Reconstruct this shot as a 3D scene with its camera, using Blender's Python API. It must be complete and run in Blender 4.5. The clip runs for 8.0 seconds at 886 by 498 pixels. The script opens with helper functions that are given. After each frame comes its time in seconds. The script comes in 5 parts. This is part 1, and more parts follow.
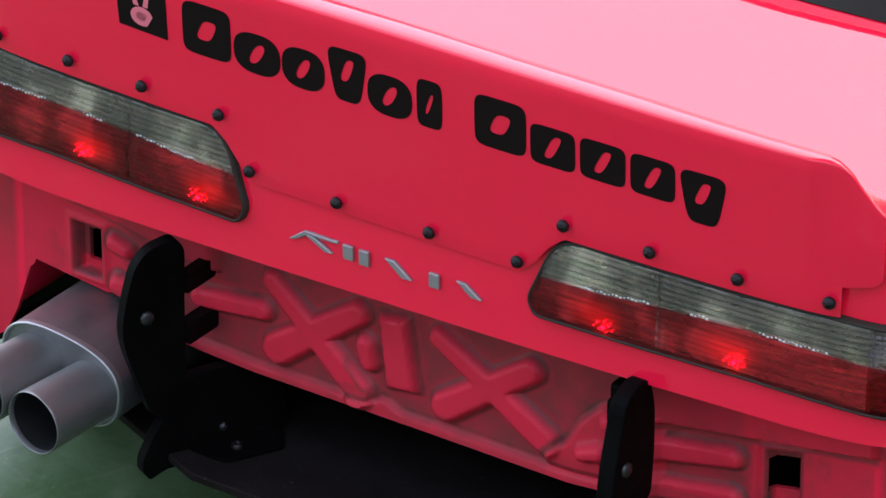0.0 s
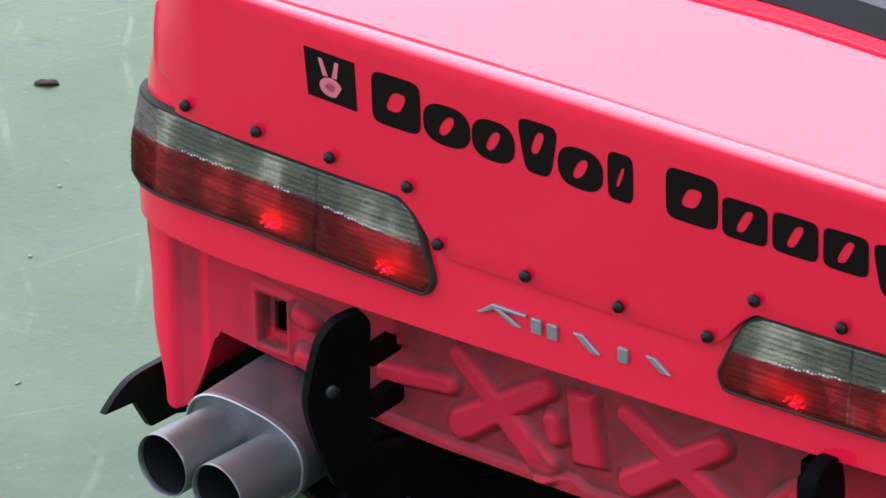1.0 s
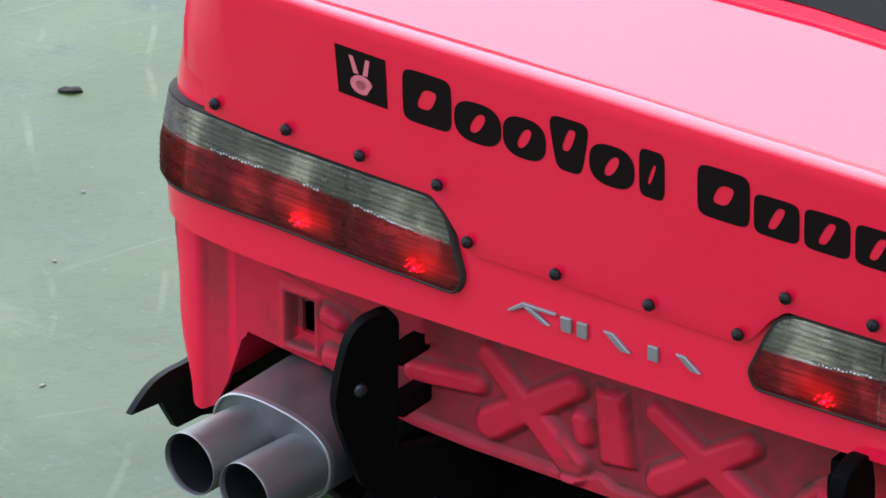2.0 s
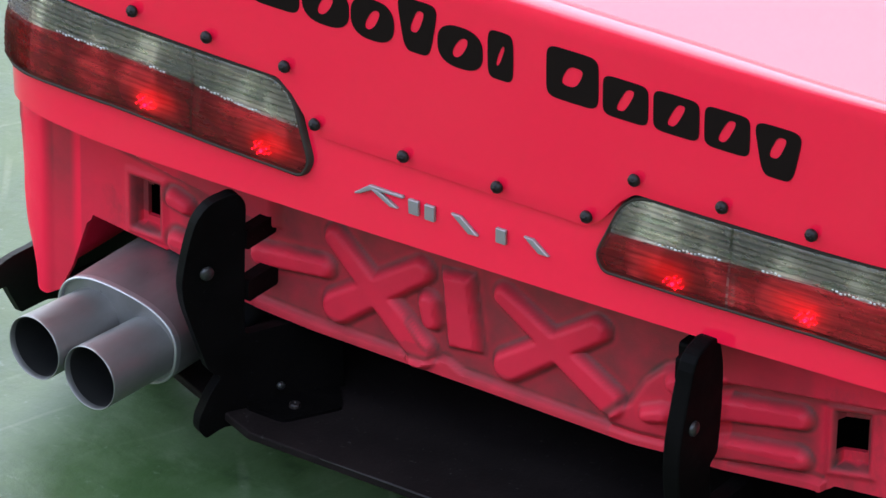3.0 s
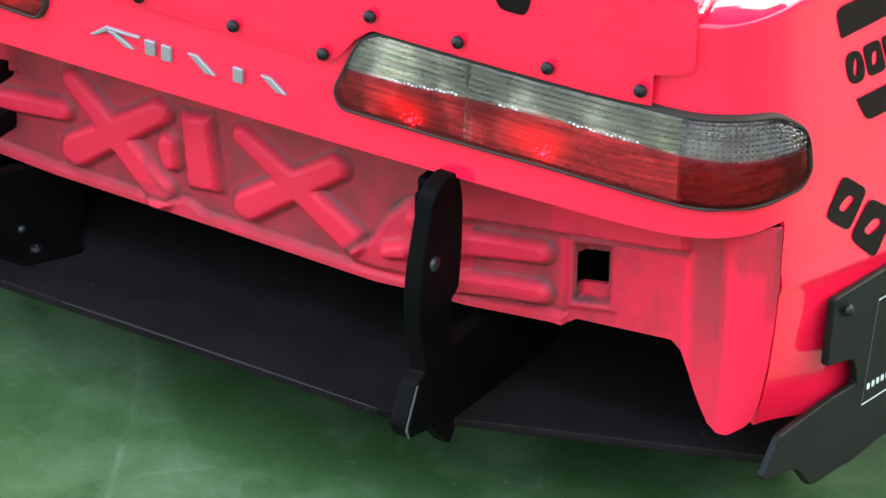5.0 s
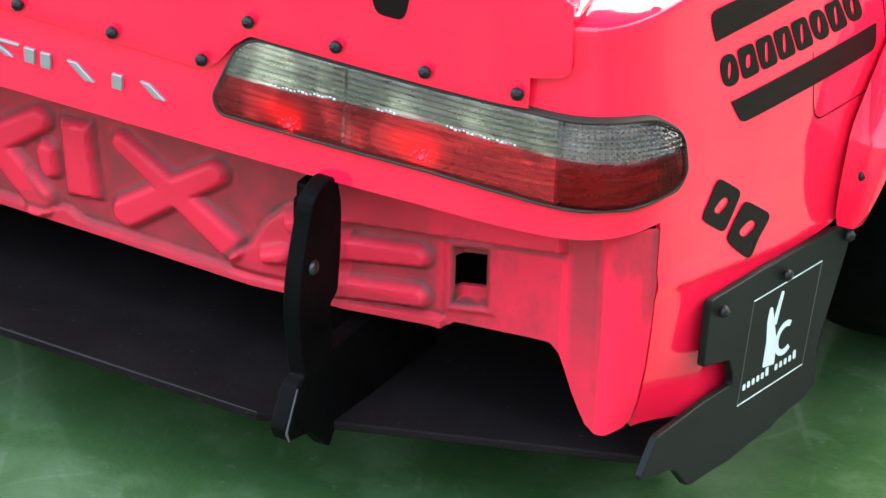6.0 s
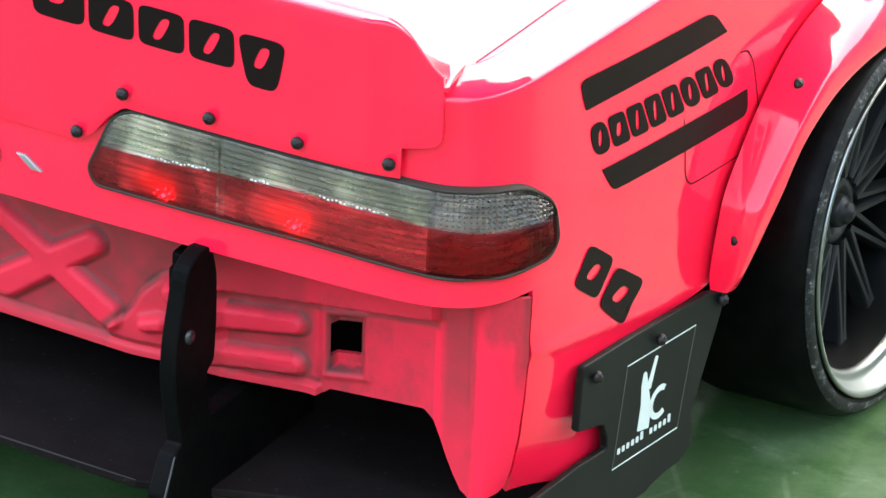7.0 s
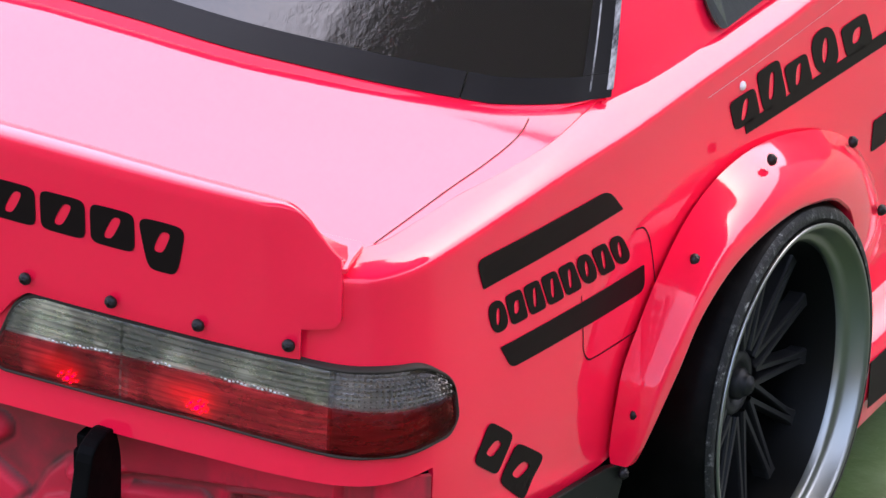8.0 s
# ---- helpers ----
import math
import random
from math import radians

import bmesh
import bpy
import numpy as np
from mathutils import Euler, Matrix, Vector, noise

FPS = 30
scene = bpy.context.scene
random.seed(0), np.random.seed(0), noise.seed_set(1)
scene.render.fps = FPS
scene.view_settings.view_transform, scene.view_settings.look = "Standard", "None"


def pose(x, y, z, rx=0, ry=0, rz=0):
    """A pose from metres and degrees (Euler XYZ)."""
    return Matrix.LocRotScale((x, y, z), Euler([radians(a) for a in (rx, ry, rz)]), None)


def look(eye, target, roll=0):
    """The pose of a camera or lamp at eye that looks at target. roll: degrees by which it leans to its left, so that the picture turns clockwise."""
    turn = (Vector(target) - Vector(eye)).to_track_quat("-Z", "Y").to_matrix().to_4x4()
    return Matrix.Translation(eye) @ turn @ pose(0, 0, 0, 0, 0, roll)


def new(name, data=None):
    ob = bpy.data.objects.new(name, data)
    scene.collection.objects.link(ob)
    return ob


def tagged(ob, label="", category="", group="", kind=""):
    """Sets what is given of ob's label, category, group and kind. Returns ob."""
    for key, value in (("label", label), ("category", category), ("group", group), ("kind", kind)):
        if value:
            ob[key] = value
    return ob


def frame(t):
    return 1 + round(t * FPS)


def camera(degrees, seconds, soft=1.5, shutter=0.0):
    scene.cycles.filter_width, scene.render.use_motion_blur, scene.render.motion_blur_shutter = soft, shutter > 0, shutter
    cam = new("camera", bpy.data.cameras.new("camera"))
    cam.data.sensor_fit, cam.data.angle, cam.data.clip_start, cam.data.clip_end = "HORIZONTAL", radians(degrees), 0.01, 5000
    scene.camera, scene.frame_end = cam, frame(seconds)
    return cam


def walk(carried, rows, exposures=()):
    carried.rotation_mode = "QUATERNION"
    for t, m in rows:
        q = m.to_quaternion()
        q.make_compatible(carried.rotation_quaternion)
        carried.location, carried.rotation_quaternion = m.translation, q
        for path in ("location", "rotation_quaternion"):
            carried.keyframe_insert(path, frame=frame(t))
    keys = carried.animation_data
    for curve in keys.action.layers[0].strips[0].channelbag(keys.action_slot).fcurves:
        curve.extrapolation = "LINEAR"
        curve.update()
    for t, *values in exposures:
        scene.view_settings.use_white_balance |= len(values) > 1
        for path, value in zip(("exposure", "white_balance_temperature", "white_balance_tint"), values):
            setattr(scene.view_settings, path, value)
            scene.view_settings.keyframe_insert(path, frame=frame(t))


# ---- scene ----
cam = camera(9.5, 8.0, soft=1.5)
# seconds, eye in metres, yaw, pitch and roll in degrees
ROWS = [
    (0.0, 0.3799, -0.5343, 0.4209, 34.723, -28.521, 0.021),
    (0.5, 0.3756, -0.5338, 0.4184, 35.817, -27.996, -0.359),
    (1.0, 0.3743, -0.5349, 0.4160, 36.589, -27.492, -0.361),
    (1.2, 0.3742, -0.5357, 0.4157, 36.791, -27.337, -0.358),
    (2.3, 0.3716, -0.5421, 0.4071, 36.263, -26.975, 0.264),
    (2.5, 0.3712, -0.5429, 0.4064, 35.950, -27.220, 0.513),
    (3.0, 0.3703, -0.5403, 0.4052, 34.536, -27.958, 1.005),
    (3.5, 0.3712, -0.5388, 0.4041, 33.635, -28.217, 1.335),
    (4.0, 0.3724, -0.5373, 0.4044, 32.985, -28.849, 1.433),
    (4.5, 0.3727, -0.5367, 0.4045, 32.504, -29.439, 1.364),
    (4.7, 0.3728, -0.5366, 0.4047, 32.214, -29.614, 1.210),
    (5.8, 0.3748, -0.5449, 0.4037, 30.152, -29.292, 1.890),
    (6.0, 0.3754, -0.5447, 0.4037, 29.990, -29.215, 1.787),
    (6.5, 0.3790, -0.5444, 0.4073, 29.587, -29.079, 1.651),
    (7.0, 0.3826, -0.5435, 0.4111, 29.085, -28.853, 1.828),
    (7.5, 0.3864, -0.5445, 0.4134, 28.708, -28.289, 1.715),
    (8.0, 0.3899, -0.5470, 0.4182, 28.341, -27.145, 1.466),
]


def eye_pose(x, y, z, yaw, pitch, roll):
    a, b = radians(yaw), radians(pitch)
    ahead = Vector((-math.sin(a) * math.cos(b), math.cos(a) * math.cos(b), math.sin(b)))
    e = Vector((x, y, z))
    return look(e, e + ahead, roll)


EXPOSURES = [(0.0, 2.73, 7350, 9), (0.5, 2.86, 7350, 9), (1.0, 2.95, 7400, 8), (2.5, 2.87, 7400, 8), (3.0, 3.09, 7400, 8), (3.5, 3.34, 7400, 6), (4.0, 3.60, 7500, 3), (4.5, 3.82, 7500, 1),
             (6.0, 3.98, 7500, 1), (7.0, 3.92, 7500, 0), (7.5, 3.58, 7500, 2), (8.0, 3.07, 7150, 17)]
walk(cam, [(t, eye_pose(*r)) for t, *r in ROWS], EXPOSURES)

# ---- world, sun and the open side of the deck ----
SUN_EL, SUN_AZ = 66.0, 14.0
world = bpy.data.worlds.new("sky")
scene.world = world
world.use_nodes = True
wn = world.node_tree
sky = wn.nodes.new("ShaderNodeTexSky")
sky.sky_type = 'NISHITA'
sky.sun_disc = False
sky.sun_elevation = radians(SUN_EL)
sky.sun_rotation = radians(SUN_AZ)
sky.air_density, sky.dust_density, sky.ozone_density = 1.0, 4.2, 1.0
wn.links.new(sky.outputs[0], wn.nodes["Background"].inputs[0])
wn.nodes["Background"].inputs[1].default_value = 0.15

sun_data = bpy.data.lights.new("sun", 'SUN')
sun_data.energy, sun_data.angle, sun_data.color = 0.5, radians(20), (1.0, 0.97, 0.93)
sun = new("sun", sun_data)
sun_way = Vector((math.sin(radians(SUN_AZ)) * math.cos(radians(SUN_EL)), math.cos(radians(SUN_AZ)) * math.cos(radians(SUN_EL)), math.sin(radians(SUN_EL))))
sun.matrix_world = look(sun_way * 8, (0, 0, 0))

# ---- materials ----


def material(name, color, rough=0.5, metal=0.0, coat=0.0, ior=1.5, spec=0.5):
    m = bpy.data.materials.new(name)
    m.use_nodes = True
    b = m.node_tree.nodes["Principled BSDF"]
    b.inputs["Base Color"].default_value = (*color, 1)
    b.inputs["Roughness"].default_value = rough
    b.inputs["Metallic"].default_value = metal
    b.inputs["IOR"].default_value = ior
    b.inputs["Specular IOR Level"].default_value = spec
    b.inputs["Coat Weight"].default_value = coat
    b.inputs["Coat Roughness"].default_value = 0.04
    return m


def nodes_of(m):
    t = m.node_tree
    return t, t.nodes["Principled BSDF"]


def noise_node(t, scale, detail=4.0, rough=0.55, stretch=(1, 1, 1)):
    c = t.nodes.new("ShaderNodeTexCoord")
    mp = t.nodes.new("ShaderNodeMapping")
    mp.inputs["Scale"].default_value = stretch
    n = t.nodes.new("ShaderNodeTexNoise")
    n.inputs["Scale"].default_value = scale
    n.inputs["Detail"].default_value = detail
    n.inputs["Roughness"].default_value = rough
    t.links.new(c.outputs["Object"], mp.inputs[0])
    t.links.new(mp.outputs[0], n.inputs["Vector"])
    return n.outputs["Fac"]


def ramp(t, fac, stops):
    r = t.nodes.new("ShaderNodeValToRGB")
    while len(r.color_ramp.elements) < len(stops):
        r.color_ramp.elements.new(0.5)
    for e, (p, c) in zip(r.color_ramp.elements, stops):
        e.position = p
        e.color = (*c, 1) if not isinstance(c, float) else (c, c, c, 1)
    t.links.new(fac, r.inputs[0])
    return r.outputs[0]


def mix(t, fac, a, b):
    m = t.nodes.new("ShaderNodeMix")
    m.data_type = 'RGBA'
    for sock, v in ((m.inputs[0], fac), (m.inputs[6], a), (m.inputs[7], b)):
        if isinstance(v, (int, float)):
            sock.default_value = v
        elif isinstance(v, tuple):
            sock.default_value = (*v, 1)
        else:
            t.links.new(v, sock)
    return m.outputs[2]


def bump(m, fac, strength=0.2, distance=0.0002):
    t, b = nodes_of(m)
    n = t.nodes.new("ShaderNodeBump")
    n.inputs["Strength"].default_value = strength
    n.inputs["Distance"].default_value = distance
    t.links.new(fac, n.inputs["Height"])
    t.links.new(n.outputs[0], b.inputs["Normal"])


PINK = (0.98, 0.012, 0.050)
paint = material("pink_polycarbonate_paint", PINK, 0.28, 0.0, 1.0)
t, b = nodes_of(paint)
t.links.new(mix(t, ramp(t, noise_node(t, 9.0, 3.0), [(0.2, 0.0), (0.85, 1.0)]), PINK, (0.955, 0.011, 0.046)), b.inputs["Base Color"])
t.links.new(ramp(t, noise_node(t, 25.0, 3.0), [(0.2, 0.04), (0.85, 0.075)]), b.inputs["Coat Roughness"])
b.inputs["Specular IOR Level"].default_value = 0.03
b.inputs["Coat IOR"].default_value = 1.47
bump(paint, noise_node(t, 45.0, 2.0, 0.45), 0.2, 0.0006)
t.links.new(b.inputs["Normal"].links[0].from_socket, b.inputs["Coat Normal"])

black_plastic = material("black_plastic_sheet", (0.012, 0.012, 0.012), 0.42)
t, b = nodes_of(black_plastic)
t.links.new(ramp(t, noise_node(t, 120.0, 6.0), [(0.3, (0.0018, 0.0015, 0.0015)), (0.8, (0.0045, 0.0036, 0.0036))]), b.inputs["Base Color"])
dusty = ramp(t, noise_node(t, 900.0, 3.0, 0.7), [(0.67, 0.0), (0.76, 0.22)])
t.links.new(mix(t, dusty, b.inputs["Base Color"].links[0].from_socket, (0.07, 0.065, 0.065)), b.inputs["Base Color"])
t.links.new(ramp(t, noise_node(t, 300.0, 6.0), [(0.3, 0.45), (0.8, 0.68)]), b.inputs["Roughness"])
b.inputs["Specular IOR Level"].default_value = 0.04
bump(black_plastic, noise_node(t, 2500.0, 3.0), 0.25, 0.0001)

plate_black = material("matt_black_side_plate", (0.03, 0.034, 0.031), 0.5)
t, b = nodes_of(plate_black)
t.links.new(ramp(t, noise_node(t, 90.0, 6.0), [(0.3, (0.0055, 0.0062, 0.0054)), (0.8, (0.010, 0.0108, 0.0092))]), b.inputs["Base Color"])
b.inputs["Specular IOR Level"].default_value = 0.14
decal_black = material("black_vinyl_decal", (0.011, 0.0065, 0.0058), 0.36, 0.0, 0.0, 1.45, 0.06)
screw_black = material("black_oxide_screw", (0.013, 0.009, 0.009), 0.4, 0.0, 0.0, 1.5, 0.25)
chrome = material("silver_emblem_metal", (0.34, 0.30, 0.30), 0.45, 0.55)
pale_decal = material("pale_grey_vinyl_decal", (0.55, 0.60, 0.57), 0.5)
gasket = material("smoked_black_lamp_edge", (0.040, 0.031, 0.025), 0.5, 0.0, 0.0, 1.5, 0.08)

# ---- building helpers (lengths in millimetres, meshes in metres) ----
MM = 0.001


def part(name, bm, mat, parent=None, label="", smooth=True, extra=()):
    me = bpy.data.meshes.new(name)
    bmesh.ops.scale(bm, vec=(MM, MM, MM), verts=bm.verts)
    bmesh.ops.recalc_face_normals(bm, faces=bm.faces)
    bm.to_mesh(me)
    bm.free()
    me.materials.append(mat)
    for m in extra:
        me.materials.append(m)
    if smooth:
        for p in me.polygons:
            p.use_smooth = True
    ob = new(name, me)
    ob.parent = parent
    if label:
        tagged(ob, label)
    return ob


def sharp(ob, angle=35):
    bm = bmesh.new()
    bm.from_mesh(ob.data)
    for e in bm.edges:
        if len(e.link_faces) == 2 and e.calc_face_angle(0) > radians(angle):
            e.smooth = False
    bm.to_mesh(ob.data)
    bm.free()
    return ob


def bevelled(ob, width, segments=2, angle=40):
    m = ob.modifiers.new("bevel", 'BEVEL')
    m.width, m.segments, m.limit_method, m.angle_limit = width * MM, segments, 'ANGLE', radians(angle)
    m.harden_normals = False
    return ob


def catmull(points, steps):
    """A smooth polyline through the points."""
    p = [np.array(q, float) for q in points]
    p = [2 * p[0] - p[1]] + p + [2 * p[-1] - p[-2]]
    out = []
    for i in range(1, len(p) - 2):
        for k in range(steps):
            s = k / steps
            out.append(0.5 * ((2 * p[i]) + (p[i + 1] - p[i - 1]) * s + (2 * p[i - 1] - 5 * p[i] + 4 * p[i + 1] - p[i + 2]) * s * s
                              + (3 * p[i] - 3 * p[i + 1] + p[i + 2] - p[i - 1]) * s ** 3))
    out.append(p[-2])
    return out


def grid(bm, rows, keep=None, closed=False):
    """Quads between rows of points; keep(i, j) says which quads stay."""
    vs = [[bm.verts.new(q) for q in r] for r in rows]
    n = len(rows[0])
    for i in range(len(rows) - 1):
        for j in range(n if closed else n - 1):
            if keep is None or keep(i, j):
                k = (j + 1) % n
                bm.faces.new((vs[i][j], vs[i][k], vs[i + 1][k], vs[i + 1][j]))
    loose = [v for r in vs for v in r if not v.link_faces]
    bmesh.ops.delete(bm, geom=loose, context='VERTS')
    return vs


def slab(bm, outline, thick, to=None):
    """A plate: a flat outline in (u, v) drawn out by thick along w, then placed by to(u, v, w)."""
    to = to or (lambda u, v, w: (u, v, w))
    a = [bm.verts.new(to(u, v, 0)) for u, v in outline]
    c = [bm.verts.new(to(u, v, thick)) for u, v in outline]
    bm.faces.new(a)
    bm.faces.new(c[::-1])
    n = len(outline)
    for i in range(n):
        bm.faces.new((a[i], a[(i + 1) % n], c[(i + 1) % n], c[i]))


def rounded(outline, r, steps=4):
    """The outline with its corners rounded by r (a number, or one for each corner)."""
    out = []
    n = len(outline)
    for i in range(n):
        p, q, s = (Vector(outline[k % n]) for k in (i - 1, i, i + 1))
        rad = r[i] if isinstance(r, (list, tuple)) else r
        rad = min(rad, (p - q).length * 0.45, (s - q).length * 0.45)
        a, c = q + (p - q).normalized() * rad, q + (s - q).normalized() * rad
        for k in range(steps + 1):
            f = k / steps
            out.append(tuple(a.lerp(q, f).lerp(q.lerp(c, f), f)))
    return out


def lathe(bm, profile, n=64, place=None):
    """Turns (axial, radius) pairs round the x axis."""
    place = place or (lambda p: p)
    rows = [[place((a, r * math.cos(2 * math.pi * k / n), r * math.sin(2 * math.pi * k / n))) for k in range(n)] for a, r in profile]
    grid(bm, rows, closed=True)


def thicken(ob, amount, offset=-1):
    m = ob.modifiers.new("thickness", 'SOLIDIFY')
    m.thickness, m.offset = amount * MM, offset
    m = ob.modifiers.new("edges", 'EDGE_SPLIT')
    m.split_angle = radians(38)
    return ob


def smooth(a):
    a = min(max(a, 0.0), 1.0)
    return a * a * (3 - 2 * a)


# ---- the model car: its plan and heights ----
HALF = [(0, 0), (20, 0), (40, 0.2), (55, 0.6), (64, 1.0), (70, 1.6), (75, 2.4), (79, 3.7), (82.4, 6.0), (84.8, 9.4), (86.4, 14.4), (87.3, 21), (88.1, 30), (89.2, 42), (90.4, 60), (91.2, 85), (91.8, 120),
        (92, 200), (91.5, 280), (90, 340), (86, 372), (77, 394), (58, 408), (30, 414), (0, 416)]
PLAN = catmull(HALF, 6)
ARC = [0.0]
for i in range(1, len(PLAN)):
    ARC.append(ARC[-1] + float(np.linalg.norm(PLAN[i] - PLAN[i - 1])))
INSET = [(8, 5.0), (20, 3.8), (26, 2.1), (31.5, 1.15), (38, 0.5), (43, 0.2), (45, -0.35), (47.0, 0.1), (56, -0.1), (66, 0.3), (76, 1.15), (82, 1.5), (87.3, 1.45), (87.9, 1.6), (88.25, 1.9), (88.55, 2.6), (88.85, 3.6), (89.16, 5.0), (89.6, 8.2)]


def plan_at(s):
    """Point and outward direction on the half plan at arc length s."""
    i = min(max(int(np.searchsorted(ARC, s)), 1), len(ARC) - 1)
    f = (s - ARC[i - 1]) / (ARC[i] - ARC[i - 1])
    p = PLAN[i - 1] * (1 - f) + PLAN[i] * f
    a, c = PLAN[max(i - 2, 0)], PLAN[min(i + 1, len(PLAN) - 1)]
    d = c - a
    d = d / np.linalg.norm(d)
    return p, np.array([d[1], -d[0]])


def s_at(y=None, x=None):
    """Arc length where the half plan reaches y (along the side) or x (along the rear)."""
    for i in range(1, len(PLAN)):
        if x is not None and PLAN[i][0] >= x:
            return ARC[i - 1] + (ARC[i] - ARC[i - 1]) * (x - PLAN[i - 1][0]) / (PLAN[i][0] - PLAN[i - 1][0])
        if y is not None and PLAN[i][1] >= y and PLAN[i][0] > 60:
            return ARC[i - 1] + (ARC[i] - ARC[i - 1]) * (y - PLAN[i - 1][1]) / (PLAN[i][1] - PLAN[i - 1][1])
    return ARC[-1]


def inset(z):
    return float(np.interp(z, [a for a, _ in INSET], [c for _, c in INSET]))


# foot of the cabin along the shoulder: y, half width, height
BASE = [(36, 83.0, 90.5), (50, 83.4, 90.6), (62, 83.3, 90.7), (68.5, 83.7, 90.6), (72, 84.1, 90.3), (79.5, 85.2, 89.8), (87.5, 85.7, 89.5), (103, 86.0, 88.9), (119, 86.3, 88.2), (318, 85.2, 87.6)]


def base_at(y):
    return [float(np.interp(y, [q[0] for q in BASE], [q[i] for q in BASE])) for i in (1, 2)]


def tail_rise(y):
    """How far the boot lid's edge climbs towards the window."""
    f = min(max((y - 12) / 36, 0), 1.6)
    return 0.9 * (f - max(f - 1, 0) ** 2 / 1.2)


def tuck(s, y, z):
    """How far the flank lies inside the plan at z. Below the lamp the crease falls towards the wheel and the tuck fades;
    over the rear corner the shoulder is rounder, and the left wing's foot is pulled out a little."""
    if z < 58:
        low = smooth((58 - z) / 6)
        d = inset(z + low * (0.218 * min(max(y, 6), 62) - 5.4))
        d *= 1 - 0.7 * low * smooth((y - 14) / 16) if d > 0.1 else 1
        if s < 0:
            d -= (0.8 + 1.2 * smooth((53 - z) / 5) + 1.0 * smooth((42 - z) / 14)) * smooth((36 - y) / 16) * smooth((y - 3) / 5) * (1 + 0.25 * math.sin(z * 0.9) * smooth((z - 37) / 4))
        return d
    d = inset(z)
    if z > 77:
        d += (0.4 if s > 0 else 2.4) * smooth((z - 77) / 15) * smooth((y - 3.5) / 4) * smooth((40 - y) / 26)
    elif s < 0:
        d -= 0.8 * smooth((74 - z) / 8) * smooth((36 - y) / 16) * smooth((y - 3) / 5)
    return d


def skin(s, z, out=0.0):
    """A point on the body's flank: s along the plan from the rear middle (minus: left), at height z, raised by out.
    Above 82 the flank turns over the shoulder, forward of the boot lid towards the foot of the cabin."""
    z0 = z
    p, n = plan_at(abs(s))
    narrow = 1 - 0.55 * min(max((p[1] - 30) / 32, 0), 1) if z > 82 else 1
    q = p + n * (out - (inset(82) + (tuck(s, p[1], z) - inset(82)) * narrow if z > 82 else tuck(s, p[1], z)))
    if z > 86 and p[1] < 66:
        z += tail_rise(p[1]) * (z - 86) / 3.6
    if z > 82 and 36 < p[1] < 320:
        w = min((p[1] - 36) / 34, 1)
        w = w * w * (3 - 2 * w)
        low = p + n * (out - inset(82))
        bx, bz = base_at(p[1])
        f = (z0 - 82) / 7.6
        over = low[0] - (bx - 0.6)
        edge = float(np.interp(p[1], [36, 64, 81, 97, 115, 320], [88.5, 88.1, 87.8, 87.3, 86.7, 86.0]))
        at = [0, 0.697, 0.776, 0.822, 0.862, 0.901, 0.942, 1.0]
        back = float(np.interp(f, at, [0, -0.05, 0.1, 0.4, 1.1, 2.1, 3.5, over]))
        x = low[0] - back
        h = float(np.interp(f, at[:5], [82, edge - 1.2, edge - 0.6, edge - 0.25, edge + 0.05]))
        if f > 0.862:
            h += (bz - 0.2 - edge) * (1 - (1 - min((back - 1.1) / (over - 1.1), 1)) ** 1.35)
        q = np.array([q[0] * (1 - w) + x * w, q[1]])
        z = z * (1 - w) + h * w
    return (q[0] if s >= 0 else -q[0], q[1], z)


def side_x(y, z, out=0.0):
    return skin(s_at(y=y), z, out)


WHEEL_Y, WHEEL_Z, FRONT_Y = 103.8, 30.5, 360.8
car = new("model_car")
tagged(car, "bright pink radio controlled drift car with a bolted ducktail spoiler", "model car")

# body shell
SNOTCH = s_at(y=14.4)
columns = sorted({round(s, 3) for s in list(np.arange(0, 70, 2.5)) + list(np.arange(70, 125, 1.2)) + list(np.arange(125, ARC[-1] - 40, 3.0)) + list(np.arange(ARC[-1] - 40, ARC[-1], 3.0)) + [SNOTCH, ARC[-1]]})
columns = [-s for s in columns[::-1] if s > 0] + columns
heights = [9, 12, 16, 19, 21, 23, 25, 27, 29, 31, 33] + list(np.arange(34, 50.1, 0.8)) + [51.2, 52.5, 54, 56, 59, 62, 66, 70, 74, 78, 82, 83.4, 84.5, 85.5, 86.3, 86.9, 87.4, 87.8, 88.2, 88.45, 88.65, 88.85, 88.95, 89.05, 89.1, 89.16, 89.22, 89.3, 89.4, 89.5, 89.6]


def foot(s):
    """Height of the shell's lower edge: cut high across the rear, low along the flanks."""
    return 56.0 if abs(s) < SNOTCH - 0.01 else 21.0 if plan_at(abs(s))[0][1] < 60 else 14.0


def flank_keep(i, j):
    sa, sb = columns[j], columns[j + 1]
    s, z = (sa + sb) / 2, (heights[i] + heights[i + 1]) / 2
    if z < foot(max(abs(sa), abs(sb)) if min(abs(sa), abs(sb)) >= SNOTCH - 0.01 else 0):
        return False
    p, _ = plan_at(abs(s))
    if 44 < p[1] < 76 and z < 38:
        return False
    if p[0] < 70 and p[1] > 300:
        return True
    return math.hypot(p[1] - WHEEL_Y, z - WHEEL_Z) > 35 and math.hypot(p[1] - FRONT_Y, z - WHEEL_Z) > 34


def hem(s, z):
    """The height z, drawn up towards the rear corner where the wing's lower edge rises."""
    y = plan_at(abs(s))[0][1]
    if z > 33 or y > 60 or abs(s) < SNOTCH - 0.01:
        return z
    rise = 2.8 * smooth((30 - y) / 16) if s > 0 else 0.0
    return z + rise * (33 - z) / 12


